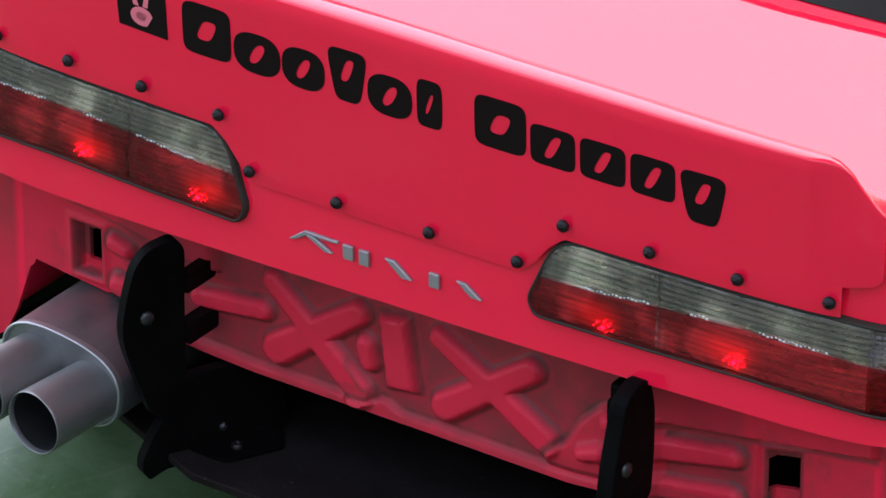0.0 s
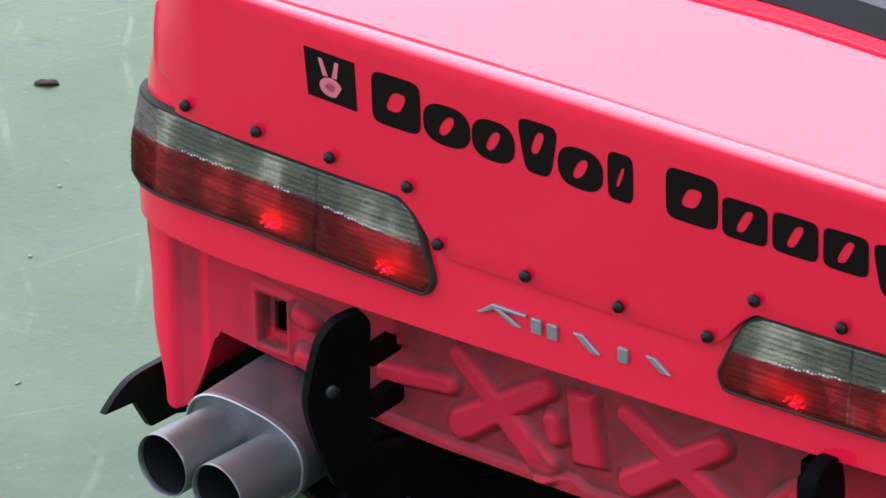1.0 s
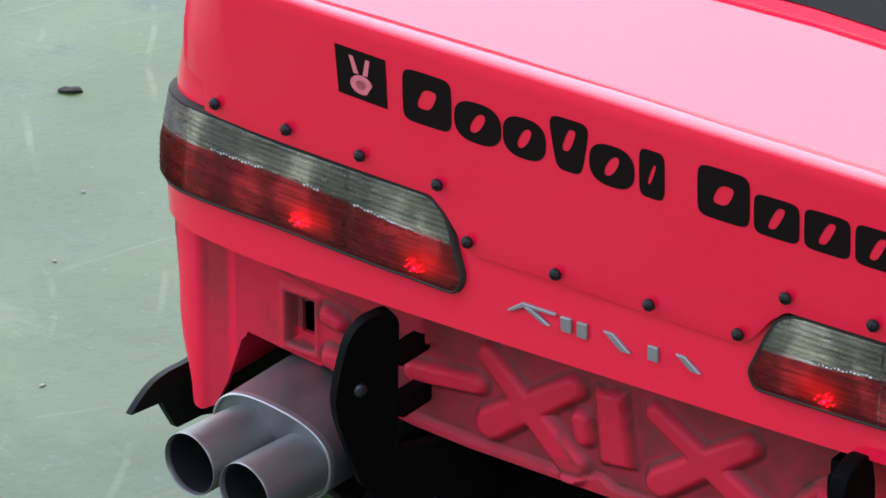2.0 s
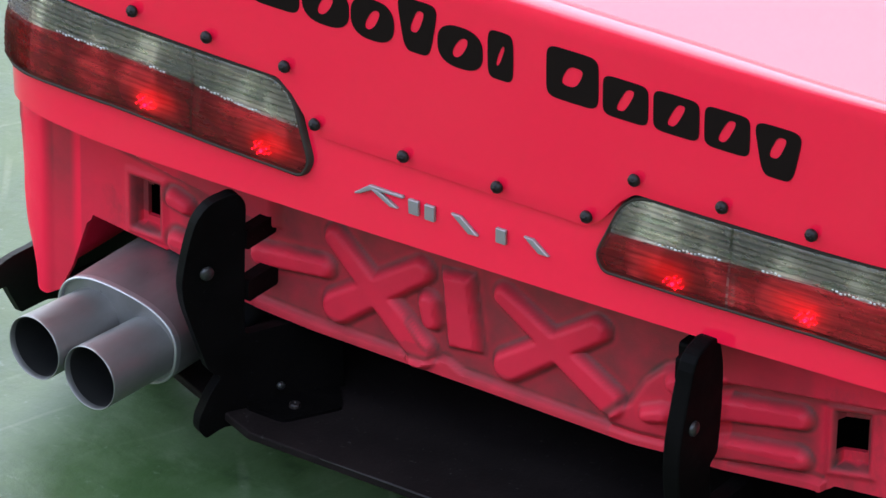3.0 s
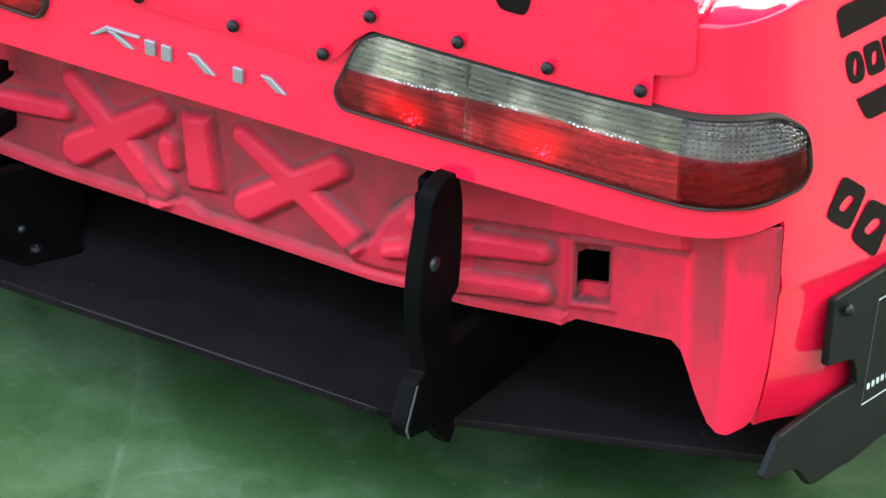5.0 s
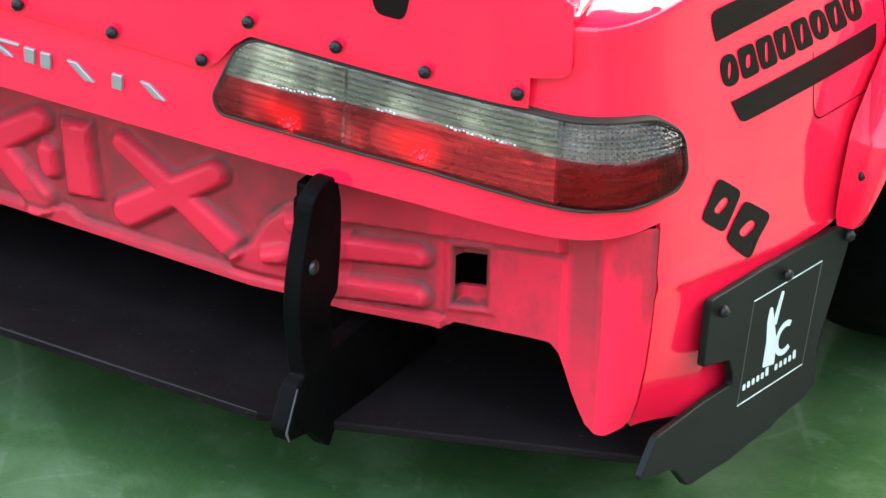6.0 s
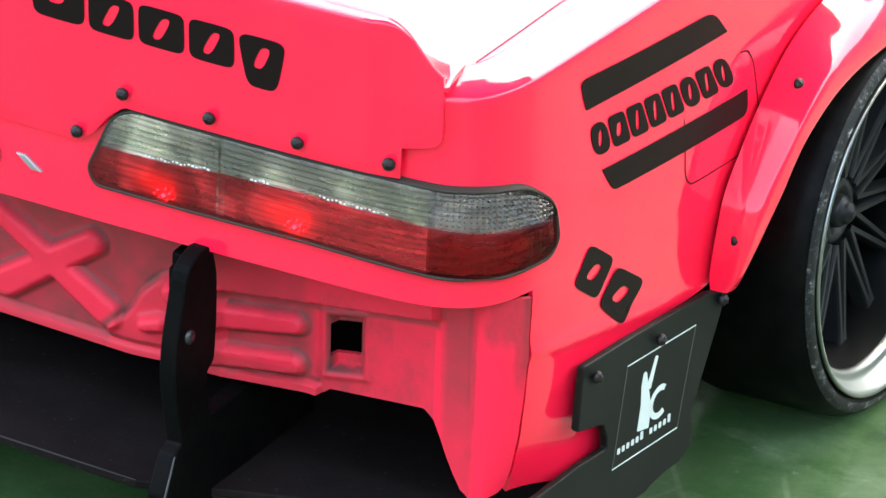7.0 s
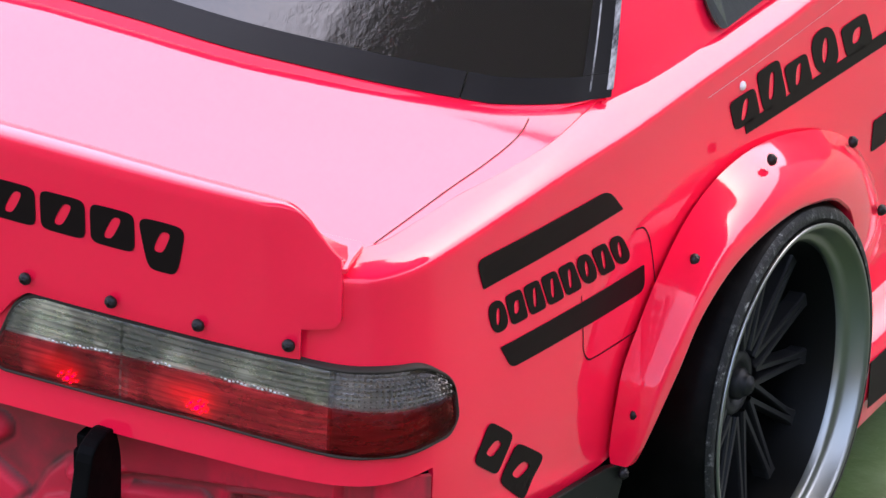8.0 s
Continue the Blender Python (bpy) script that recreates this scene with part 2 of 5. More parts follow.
bm = bmesh.new()
flank_rows = []
for z in heights:
    flank_rows.append([skin(s, hem(s, z) + (min(max(0.022 * s, -1.3), 1.3) if z == 56 and abs(s) < SNOTCH - 0.01 else 0)) for s in columns])
grid(bm, flank_rows, flank_keep)
body = part("body_shell", bm, paint, car, "glossy bright pink painted polycarbonate shell")
thicken(body, 0.8)

# ---- deck and cabin ----
EDGE = [np.array(skin(s, 89.6)) for s in np.arange(0, ARC[-1], 1.0)]


def deck_x(y):
    side = [(p[1], p[0]) for p in EDGE if p[0] > 55 or p[1] < 60]
    side = [q for k, q in enumerate(side) if q[0] < 300]
    return float(np.interp(y, [a for a, _ in side], [c for _, c in side]))


def deck_z(x, y):
    w = deck_x(y)
    f = abs(x) / max(w, 1)
    return 89.6 + tail_rise(y) + (1 - f ** 2.2) * (1.0 + 0.7 * min(max((y - 10) / 40, 0), 1.8))


bm = bmesh.new()
rows = []
for y in list(np.arange(8.6, 16, 0.8)) + list(np.arange(16, 84, 3.0)):
    w = deck_x(max(y, 8.6))
    rows.append([(w * f, y, deck_z(w * f, y)) for f in np.linspace(-1, 1, 41)])
grid(bm, rows)
deck = part("boot_lid", bm, paint, car, "glossy pink boot lid reflecting the sky")
thicken(deck, 0.8)

# dark gap line round the boot lid
for side in (1, -1):
    line = catmull([(77.0, 13.4), (77.6, 23), (78.2, 33.3), (78.8, 40), (79.1, 47.5), (78.7, 52.5), (77.7, 56.4)], 8)
    bm = bmesh.new()
    rows = []
    for q in line:
        rows.append([(side * (q[0] + d), q[1], deck_z(q[0] + d, q[1]) + 0.06) for d in (-0.11, 0.11)])
    grid(bm, rows)
    part("panel_gap", bm, decal_black, car, "thin dark panel gap")

BELT, RAIL = (84.8, 91.0), (62.0, 128.0)


def cabin(v):
    """Half width, height and rear edge of the cabin's side at v from belt to roof rail."""
    x = BELT[0] + (RAIL[0] - BELT[0]) * (0.75 * v + 0.25 * v * v)
    return x, BELT[1] + (RAIL[1] - BELT[1]) * v, 68.5 + 43.5 * v


def cabin_side(v, f):
    """A point on the cabin's right side, f from its rear edge forward; the foot sweeps out onto the shoulder."""
    x, z, y0 = cabin(v)
    y = y0 + (318 - 70 * max(v, 0) - y0) * f
    w = max(1 - v, 0)
    bx, bz = base_at(y)
    x += w * (bx - BELT[0])
    z += w * (bz - BELT[1])
    return x + 1.5 * math.sin(math.pi * max(f, 0)) * max(v, 0) ** 0.5 + (0.25 * math.exp(-max(v, 0) / 0.02) - 0.3 * max(1 - 4 * max(v, 0), 0)) * smooth(f / 0.05), y, z


for side in (1, -1):
    bm = bmesh.new()
    rows = []
    for v in (-0.04, 0.0, 0.01, 0.02, 0.035, 0.055, 0.08, 0.13, 0.2, 0.3, 0.42, 0.56, 0.7, 0.85, 1.0):
        rows.append([(lambda q: (side * q[0], q[1], q[2]))(cabin_side(v, f)) for f in [-0.004] + list(np.linspace(0, 1, 48) ** 1.4)])
    grid(bm, rows)
    thicken(part("cabin_side", bm, paint, car), 0.8)

bm = bmesh.new()
rows = []
for f in np.linspace(0, 1, 24):
    y = 110 + (248 - 110) * f
    rows.append([(RAIL[0] * u * (1 + 0.02 * math.sin(math.pi * f)), y, 128 + (1 - u * u) * (3.5 + 3.5 * math.sin(math.pi * f)) + 2.0 * math.sin(math.pi * f)) for u in np.linspace(-1, 1, 25)])
grid(bm, rows)
thicken(part("roof", bm, paint, car), 0.8)

bm = bmesh.new()
rows = []
for f in np.linspace(0, 1, 20):
    y = 316 + (404 - 316) * f
    rows.append([(deck_x(min(y, 280)) * (1 - 0.12 * f ** 2) * u, y - 20 * f * u * u, 91 - 6 * f * f + (1 - u * u) * 3) for u in np.linspace(-1, 1, 21)])
grid(bm, rows)
thicken(part("bonnet", bm, paint, car), 0.8)

# glazing
glass = material("smoked_clear_plastic", (0.014, 0.011, 0.010), 0.06, 0.0, 0.7)
t, b = nodes_of(glass)
bump(glass, noise_node(t, 420.0, 5.0, 0.65), 0.22, 0.0004)


SILL = catmull([(0, 51.6), (16, 50.9), (32, 50.2), (47, 51.4), (58, 53.0), (69, 55.5), (73.8, 57.4), (80.3, 62.5), (83.2, 66.2), (85.0, 68.6)], 6)


def sill_y(x):
    return float(np.interp(abs(x), [q[0] for q in SILL], [q[1] for q in SILL]))


def window_rear(u, v, out=0.0):
    xs, zs, ys = cabin(v)
    y = (1 - v) * sill_y(85 * u) + v * (112.0 - 4.4 * (1 - u * u)) + 2.0 * math.sin(math.pi * v) * (1 - u * u)
    return ((xs - 0.3 * (1 - v)) * u, y - out * 0.5, zs + (1 - u * u) * 2.6 + 0.3 * (1 - v) + out)


bm = bmesh.new()
grid(bm, [[window_rear(u, v) for u in np.sin(np.linspace(-1, 1, 61) * math.pi / 2)] for v in np.linspace(0.0, 0.98, 28)])
rear_window = part("rear_window", bm, glass, car, "smoked black rear window with a wavy surface")
thicken(rear_window, 0.6)
# dark painted border of the window, with a slit in it
border = material("dark_grey_window_border", (0.010, 0.0092, 0.009), 0.38, 0.0, 0.0, 1.5, 0.14)
t, b = nodes_of(border)
t.links.new(ramp(t, noise_node(t, 90.0, 5.0), [(0.3, 0.28), (0.8, 0.42)]), b.inputs["Roughness"])
for u0, u1, v0, v1 in ((-1.0, 0.795, -0.004, 0.062), (0.7985, 1.0, -0.004, 0.062), (0.965, 1.0, 0.064, 0.98), (-1.0, -0.965, 0.064, 0.98)):
    bm = bmesh.new()
    grid(bm, [[window_rear(u, v, 0.12) for u in np.linspace(u0, u1, 60 if u1 - u0 > 0.1 else 4)] for v in np.linspace(v0, v1, 4 if v1 < 0.1 else 24)])
    thicken(part("window_border", bm, border, rear_window, "dark grey window border"), 0.15)
seal_mat = material("scuffed_window_seal", (0.05, 0.05, 0.05), 0.5)
t, b = nodes_of(seal_mat)
t.links.new(ramp(t, noise_node(t, 300.0, 6.0, 0.7, (1, 0.35, 0.35)), [(0.45, (0.02, 0.02, 0.02)), (0.62, (0.45, 0.43, 0.41))]), b.inputs["Base Color"])
for side in (1, -1):
    for u0, u1 in ((0.9945, 1.003), (0.9745, 0.9765)):
        bm = bmesh.new()
        grid(bm, [[window_rear(side * u, v, 0.22) for u in (u0, (u0 + u1) / 2, u1)] for v in np.linspace(0.015, 0.98, 30)])
        part("window_seal", bm, seal_mat, rear_window, "scuffed pale seal")
bm = bmesh.new()
rows = []
for x in np.sin(np.linspace(-1, 1, 61) * math.pi / 2) * 84.0:
    y, z = sill_y(x), window_rear(x / 85, 0)[2]
    k = smooth((84 - abs(x)) / 7)
    rows.append([(x, y + 0.6 + (dy - 0.6) * k, z - 0.12 + (h - z + 0.12) * k) for dy, h in ((-1.3, deck_z(x, y - 1.3) - 0.3), (-0.9, deck_z(x, y) + 0.05), (-0.45, z - 0.75), (-0.1, z - 0.3), (0.6, z - 0.12))] + [(x, y + 3.0, z + 0.6)])
grid(bm, rows)
thicken(part("window_ledge", bm, paint, car), 0.6)

bm = bmesh.new()
rows = []
for f in np.linspace(0, 1, 12):
    y, z = 318 - 70 * f, 93 + 35 * f
    rows.append([((82 - 22 * f) * u, y + 14 * (1 - u * u) * (1 - 0.5 * f), z + (1 - u * u) * 2) for u in np.linspace(-1, 1, 21)])
grid(bm, rows)
thicken(part("windscreen", bm, glass, car), 0.6)


def side_glass(name, corners, label):
    for side in (1, -1):
        bm = bmesh.new()
        outline = rounded(corners, 2.5, 5)
        ring = [bm.verts.new((side * (cabin_side(v, min(max((y - cabin(v)[2]) / (318 - 70 * v - cabin(v)[2]), 0), 1))[0] + 0.3), y, z))
                for y, z in outline for v in [(z - BELT[1]) / (RAIL[1] - BELT[1])]]
        bm.faces.new(ring)
        bmesh.ops.triangulate(bm, faces=bm.faces)
        thicken(part(name, bm, glass, car, label, False), 0.4)


side_glass("quarter_window", [(99.2, 89.7), (150, 89.4), (150, 121), (114, 121), (98.4, 95)], "smoked quarter window with a rounded corner")
side_glass("door_window", [(156, 92.5), (290, 93), (248, 123), (156, 123)], "smoked side window")

# ---- ducktail spoiler, bolted on ----


# plan of the spoiler's right half: along the tail, then turning forward into a thin end wall
SP_PLAN = catmull([(0, -0.3), (20, -0.3), (40, -0.1), (55, 0.25), (64, 0.7), (70, 1.3), (72.6, 1.85), (74.8, 2.5), (76.4, 3.2), (77.8, 4.0), (79.2, 5.0)], 6)
SP_ARC = [0.0]
for i in range(1, len(SP_PLAN)):
    SP_ARC.append(SP_ARC[-1] + float(np.linalg.norm(SP_PLAN[i] - SP_PLAN[i - 1])))


def sp_plan(s):
    q = [float(np.interp(abs(s), SP_ARC, [p[k] for p in SP_PLAN])) for k in (0, 1)]
    d = [float(np.interp(abs(s) + 0.3, SP_ARC, [p[k] for p in SP_PLAN])) - float(np.interp(abs(s) - 0.3, SP_ARC, [p[k] for p in SP_PLAN])) for k in (0, 1)]
    m = math.hypot(*d)
    return q, (d[1] / m, -d[0] / m)


# arc lengths: 70 ends the straight tail, 78 is the outer end
def sp_top(s):
    return float(np.interp(abs(s), [0, 55, 66, 69.6, 71.0, 72.0, 73.2, 74.7, 76.4, 77.4, 78.2], [98.9, 98.7, 98.7, 98.55, 98.2, 97.7, 96.5, 94.6, 92.6, 91.7, 91.1]))


def sp_bottom(s):
    if abs(s) > 72.55:
        return float(np.interp(abs(s), [72.5, 77.0, 77.6, 78.0], [80.6, 81.1, 81.5, 82.4]))
    return float(np.interp(abs(s), [0, 22.5, 25, 27.5, 30, 72.5], [68.3, 68.3, 70.3, 73.6, 75.6, 76.0]))


def sp_point(s, z, out=0.0):
    q, n = sp_plan(s)
    end = min(max((abs(s) - 68) / 8, 0), 1)
    lean = 1.1 * max(z - 70, 0) / 31 * (1 - end) - 0.12 * max(z - 87, 0) * end
    out += 0.35 * max(abs(s) - 77.3, 0)
    x, y = q[0] + n[0] * (out + lean), q[1] + n[1] * (out + lean)
    return (x if s >= 0 else -x, y, z)


S_END = 78.0
cols = list(np.arange(0, 22, 2.0)) + list(np.arange(22, 31, 0.7)) + list(np.arange(31, 68, 2.0)) + list(np.arange(68, 72.3, 0.6)) + [72.5, 72.6] + list(np.arange(73.1, S_END, 0.6)) + [S_END]
cols = [-s for s in cols[::-1] if s > 0] + cols
bm = bmesh.new()
rows = []
for k in range(13):
    f = k / 12
    rows.append([sp_point(s, sp_bottom(s) + (sp_top(s) - sp_bottom(s)) * f) for s in cols])
# rounded lip, flat top and the slope down to the boot lid


def lip_depth(s):
    return float(np.interp(abs(s), [0, 40, 68, 72, 84.6], [4.6, 4.0, 2.8, 1.2, 0.6]))


def lip_row(s, fy, dz):
    q, n = sp_plan(s)
    p = sp_point(s, sp_top(s))
    d = lip_depth(s) * fy
    return (p[0] - n[0] * d * (1 if s >= 0 else -1), p[1] - n[1] * d, p[2] + dz)


for fy, dz in ((0.04, 0.22), (0.12, 0.38), (0.35, 0.45), (0.6, 0.4), (1.0, 0.25), (1.03, -0.1), (1.08, -0.8)):
    rows.append([lip_row(s, fy, dz if abs(s) < 74 else dz * 0.6) for s in cols])
skirt_row = []
for s in cols:
    q, k = lip_row(s, 1.2, -1), min(max((79.2 - abs(s)) / 3, 0), 1)
    skirt_row.append((q[0], q[1] + k * (max(1.0, min(9.6 - q[1], 9)) - 0.1) + 0.1, q[2] - 0.4 + k * (max(min(90.5, q[2] - 0.3), 90.0) - q[2] + 0.4)))
rows.append(skirt_row)
grid(bm, rows)
spoiler = part("ducktail_spoiler", bm, paint, car, "glossy pink ducktail spoiler bolted over the boot edge")
thicken(spoiler, 0.9)
spoiler.modifiers["thickness"].use_rim = True
spoiler.modifiers.remove(spoiler.modifiers["edges"])
bevelled(spoiler, 0.3, 3, 50)


# thin tabs at the spoiler's ends, lying on the shell
for side in (1, -1):
    tab = rounded([(72.0, 8.6), (70.2, 11.6), (75.8, 12.2), (76.5, 11.3), (76.9, 8.7), (77.3, 6.6), (78.0, 4.4), (77.2, 3.9), (75.2, 6.0)], [0.3, 0.4, 0.6, 0.6, 1, 0.8, 0.3, 0.3, 0.4], 3)
    bm = bmesh.new()
    slab(bm, tab, 0.75, lambda u, v, w: (side * u, v, 89.3 + 0.02 * (v - 8) + (1 - (u / 80) ** 2) * 0.8 + w))
    bevelled(part("spoiler_tab", bm, paint, spoiler, "flat pink tab on the boot lid", False), 0.25, 2)


def frame_on(place):
    """Local axes on a surface: place(du, dv) gives points. Returns origin, right, up and outward."""
    o, r, u = (Vector(place(*d)) for d in ((0, 0), (0.4, 0), (0, 0.4)))
    right, up = (r - o).normalized(), (u - o).normalized()
    out = right.cross(up).normalized()
    return o, right, out.cross(right).normalized(), out


def screw_mesh(radius=0.92):
    """A round-headed cross-slot screw, along +z."""
    bm = bmesh.new()
    prof = [(radius * 0.42, 0.05), (radius * 0.42, 0.45), (radius, 0.45), (radius * 1.02, 0.62), (radius * 0.92, 0.95), (radius * 0.6, 1.2), (radius * 0.3, 1.27)]
    n = 20
    rings = [[bm.verts.new((r * math.cos(2 * math.pi * k / n), r * math.sin(2 * math.pi * k / n), z)) for k in range(n)] for r, z in prof]
    for a, c in zip(rings, rings[1:]):
        for k in range(n):
            bm.faces.new((a[k], a[(k + 1) % n], c[(k + 1) % n], c[k]))
    bm.faces.new(rings[-1])
    for turn in (0.3, 0.3 + math.pi / 2):
        g = bmesh.ops.create_cube(bm, size=1.0)
        bmesh.ops.scale(bm, vec=(radius * 1.15, 0.3, 0.3), verts=g["verts"])
        bmesh.ops.rotate(bm, matrix=Matrix.Rotation(turn, 3, 'Z'), verts=g["verts"])
        bmesh.ops.translate(bm, vec=(0, 0, 1.2), verts=g["verts"])
    return bm


SCREW = part("screw", screw_mesh(), screw_black, None, "small black cross-head screw")
SCREW_DATA = SCREW.data
bpy.data.objects.remove(SCREW)


def screw(parent, o, out, turn=0.0):
    ob = new("screw", SCREW_DATA)
    ob.parent = parent
    m = Vector(out).to_track_quat('Z', 'Y').to_matrix().to_4x4()
    ob.matrix_world = Matrix.Translation(Vector(o) * MM) @ m @ Matrix.Rotation(turn, 4, 'Z')
    tagged(ob, "small black cross-head screw")
    return ob


for k, (s, z) in enumerate(((-7.9, 70.0), (7.9, 70.1), (-23.1, 70.4), (22.6, 70.1), (-28.2, 78.0), (30.2, 78.1), (-42.0, 78.5), (44.0, 78.2), (-55.5, 78.6), (57.7, 78.2), (-69.3, 78.4), (71.1, 78.3))):
    o, r, u, out = frame_on(lambda a, c: sp_point(s + a, z + c, 0.05))
    screw(spoiler, o, out, 1.3 * k)

# ---- tail lamps ----


def lens_material(name, color, across, along, depth=0.00025, rough=0.15, low=0.62):
    """A moulded lens: see-through, with fine ribs across (painted as darker bands) and along."""
    m = material(name, color, rough)
    t, b = nodes_of(m)
    if across:
        c = t.nodes.new("ShaderNodeTexCoord")
        w = t.nodes.new("ShaderNodeTexWave")
        w.bands_direction = 'Z'
        w.inputs["Scale"].default_value = across
        w.inputs["Distortion"].default_value = 0.3
        t.links.new(c.outputs["Object"], w.inputs["Vector"])
        # groove shading of the ribs is painted into the lens colour
        t.links.new(ramp(t, w.outputs["Fac"], [(0.12, tuple(low * k for k in color)), (0.45, color)]), b.inputs["Base Color"])
        across = 0
    b.inputs["Transmission Weight"].default_value = 0.92
    b.inputs["IOR"].default_value = 1.12
    b.inputs["Coat Weight"].default_value = 0.35
    c = t.nodes.new("ShaderNodeTexCoord")
    out = None
    for axis, scale in (('Z', across), ('X', along)):
        if not scale:
            continue
        w = t.nodes.new("ShaderNodeTexWave")
        w.bands_direction = axis
        w.inputs["Scale"].default_value = scale
        w.inputs["Distortion"].default_value = 0.6
        t.links.new(c.outputs["Object"], w.inputs["Vector"])
        if out is None:
            out = w.outputs["Fac"]
        else:
            a = t.nodes.new("ShaderNodeMath")
            a.operation = 'ADD'
            t.links.new(out, a.inputs[0])
            t.links.new(w.outputs["Fac"], a.inputs[1])
            out = a.outputs[0]
    if out is not None:
        bump(m, out, 0.8, depth)
    return m


clear_lens = lens_material("clear_ribbed_lens", (0.84, 0.74, 0.64), 380.0, 0, low=0.40)
clear_lens.node_tree.nodes["Principled BSDF"].inputs["IOR"].default_value = 1.22
red_lens = lens_material("deep_red_ribbed_lens", (0.90, 0.045, 0.065), 380.0, 0, 0.0, 0.26, 0.66)
clear_grid = lens_material("clear_prism_lens", (0.30, 0.225, 0.18), 0, 0)
prism_mat = material("glassy_prism_cells", (0.15, 0.115, 0.095), 0.12, 0.0, 0.25)
glint_mat = material("painted_glint", (0.75, 0.73, 0.70), 0.1, 0.3)
clear_grid.node_tree.nodes["Principled BSDF"].inputs["IOR"].default_value = 1.3
red_grid = lens_material("deep_red_prism_lens", (0.30, 0.009, 0.012), 0, 0)
red_grid.node_tree.nodes["Principled BSDF"].inputs["IOR"].default_value = 1.14
red_grid.node_tree.nodes["Principled BSDF"].inputs["Coat Weight"].default_value = 0.05
mirror = material("silvered_reflector", (0.50, 0.51, 0.48), 0.3, 0.85)
t, b = nodes_of(mirror)
# white sparkle and dark streaks of the reflector are painted into its colour
sparkle = ramp(t, noise_node(t, 80.0, 2.0, 0.5, (1.0, 1.0, 0.7)), [(0.42, (0.15, 0.134, 0.115)), (0.51, (0.40, 0.37, 0.33)), (0.57, (1.0, 0.96, 0.89))])
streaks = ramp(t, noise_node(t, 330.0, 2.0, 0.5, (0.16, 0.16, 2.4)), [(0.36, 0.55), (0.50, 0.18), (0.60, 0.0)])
t.links.new(mix(t, streaks, sparkle, (0.07, 0.062, 0.055)), b.inputs["Base Color"])
t.links.new(ramp(t, noise_node(t, 420.0, 3.0, 0.6, (0.6, 0.6, 2.2)), [(0.40, 0.42), (0.60, 0.12)]), b.inputs["Roughness"])
bump(mirror, noise_node(t, 300.0, 3.0, 0.5, (0.5, 0.5, 2.5)), 0.35, 0.0008)


def lamp_outline():
    """(s, z) round the lamp, from the inner top corner outwards."""
    return [(28.2, 75.5), (40, 75.4), (57, 75.5), (70, 75.8), (78, 75.4), (84, 75.2), (91, 74.2), (97.0, 69.8), (97.8, 63.4), (95.6, 61.3), (88, 61.3), (79, 61.8),
            (71, 62.4), (60, 62.8), (40, 62.4), (25.2, 62.2), (23.8, 64.8)]


LAMP = rounded(lamp_outline(), [4.5, 2, 2, 2, 2, 2, 2.6, 2.6, 2.2, 2, 2, 2, 2, 2, 2, 2.2, 2.0], 5)


def inside(pt, poly):
    x, y = pt
    hit = False
    for i in range(len(poly)):
        (x0, y0), (x1, y1) = poly[i - 1], poly[i]
        if (y0 > y) != (y1 > y) and x < (x1 - x0) * (y - y0) / (y1 - y0) + x0:
            hit = not hit
    return hit


def lamp_range(s, poly):
    """Lowest and highest z of the outline at s."""
    zs = []
    for i in range(len(poly)):
        (x0, y0), (x1, y1) = poly[i - 1], poly[i]
        if (x0 > s) != (x1 > s):
            zs.append(y0 + (y1 - y0) * (s - x0) / (x1 - x0))
    return (min(zs), max(zs)) if zs else None


def shrink(poly, d):
    out = []
    n = len(poly)
    for i in range(n):
        a, c = Vector(poly[i - 1]), Vector(poly[(i + 1) % n])
        e = (c - a).normalized()
        out.append((poly[i][0] + e.y * d, poly[i][1] - e.x * d))
    return out


LENS = shrink(LAMP, 0.48)


def divider(s):
    return float(np.interp(s, [25, 36, 45, 58, 70, 80, 97], [68.6, 68.9, 69.7, 70.2, 70.0, 69.2, 67.2]))


def lens_strip(side, s0, s1, low, high, out, step=0.6, rows=14, prism=0.0, rib=0.0):
    bm = bmesh.new()
    cols = []
    s = s0
    while s < s1 + 1e-6:
        r = lamp_range(s, LENS)
        if r:
            a, c = max(r[0], low(s) if low else -1), min(r[1], high(s) if high else 999)
            if c > a + 0.05:
                cols.append([skin(side * s, a + (c - a) * k / rows, out - 0.5 * (2 * k / rows - 1) ** 4 * 0.4 + prism * (len(cols) % 2 + k % 2 - 1) + rib * abs(math.sin(math.pi * k / 4))) for k in range(rows + 1)])
        s += step
    grid(bm, cols)
    return bm


glow = material("lit_red_bulb", (0.9, 0.02, 0.01), 0.4)
t, b = nodes_of(glow)
b.inputs["Emission Color"].default_value = (1.0, 0.010, 0.035, 1)
b.inputs["Emission Strength"].default_value = 4.5
# emission here stands in for bulb light spread over the reflector
halo = material("painted_bulb_glow", (0.3, 0.28, 0.24), 0.3)
t, b = nodes_of(halo)
lit = t.nodes.new("ShaderNodeAttribute")
lit.attribute_name = "lit"
gain = t.nodes.new("ShaderNodeMath")
gain.operation = 'MULTIPLY'
gain.inputs[1].default_value = 0.06
t.links.new(lit.outputs["Fac"], gain.inputs[0])
t.links.new(gain.outputs[0], b.inputs["Emission Strength"])
b.inputs["Emission Color"].default_value = (1.0, 0.006, 0.012, 1)
b.inputs["Metallic"].default_value = 0.85
# same painted sparkle and streaks as on the reflector
sparkle = ramp(t, noise_node(t, 80.0, 2.0, 0.5, (1.0, 1.0, 0.7)), [(0.42, (0.15, 0.134, 0.115)), (0.51, (0.40, 0.37, 0.33)), (0.57, (1.0, 0.96, 0.89))])
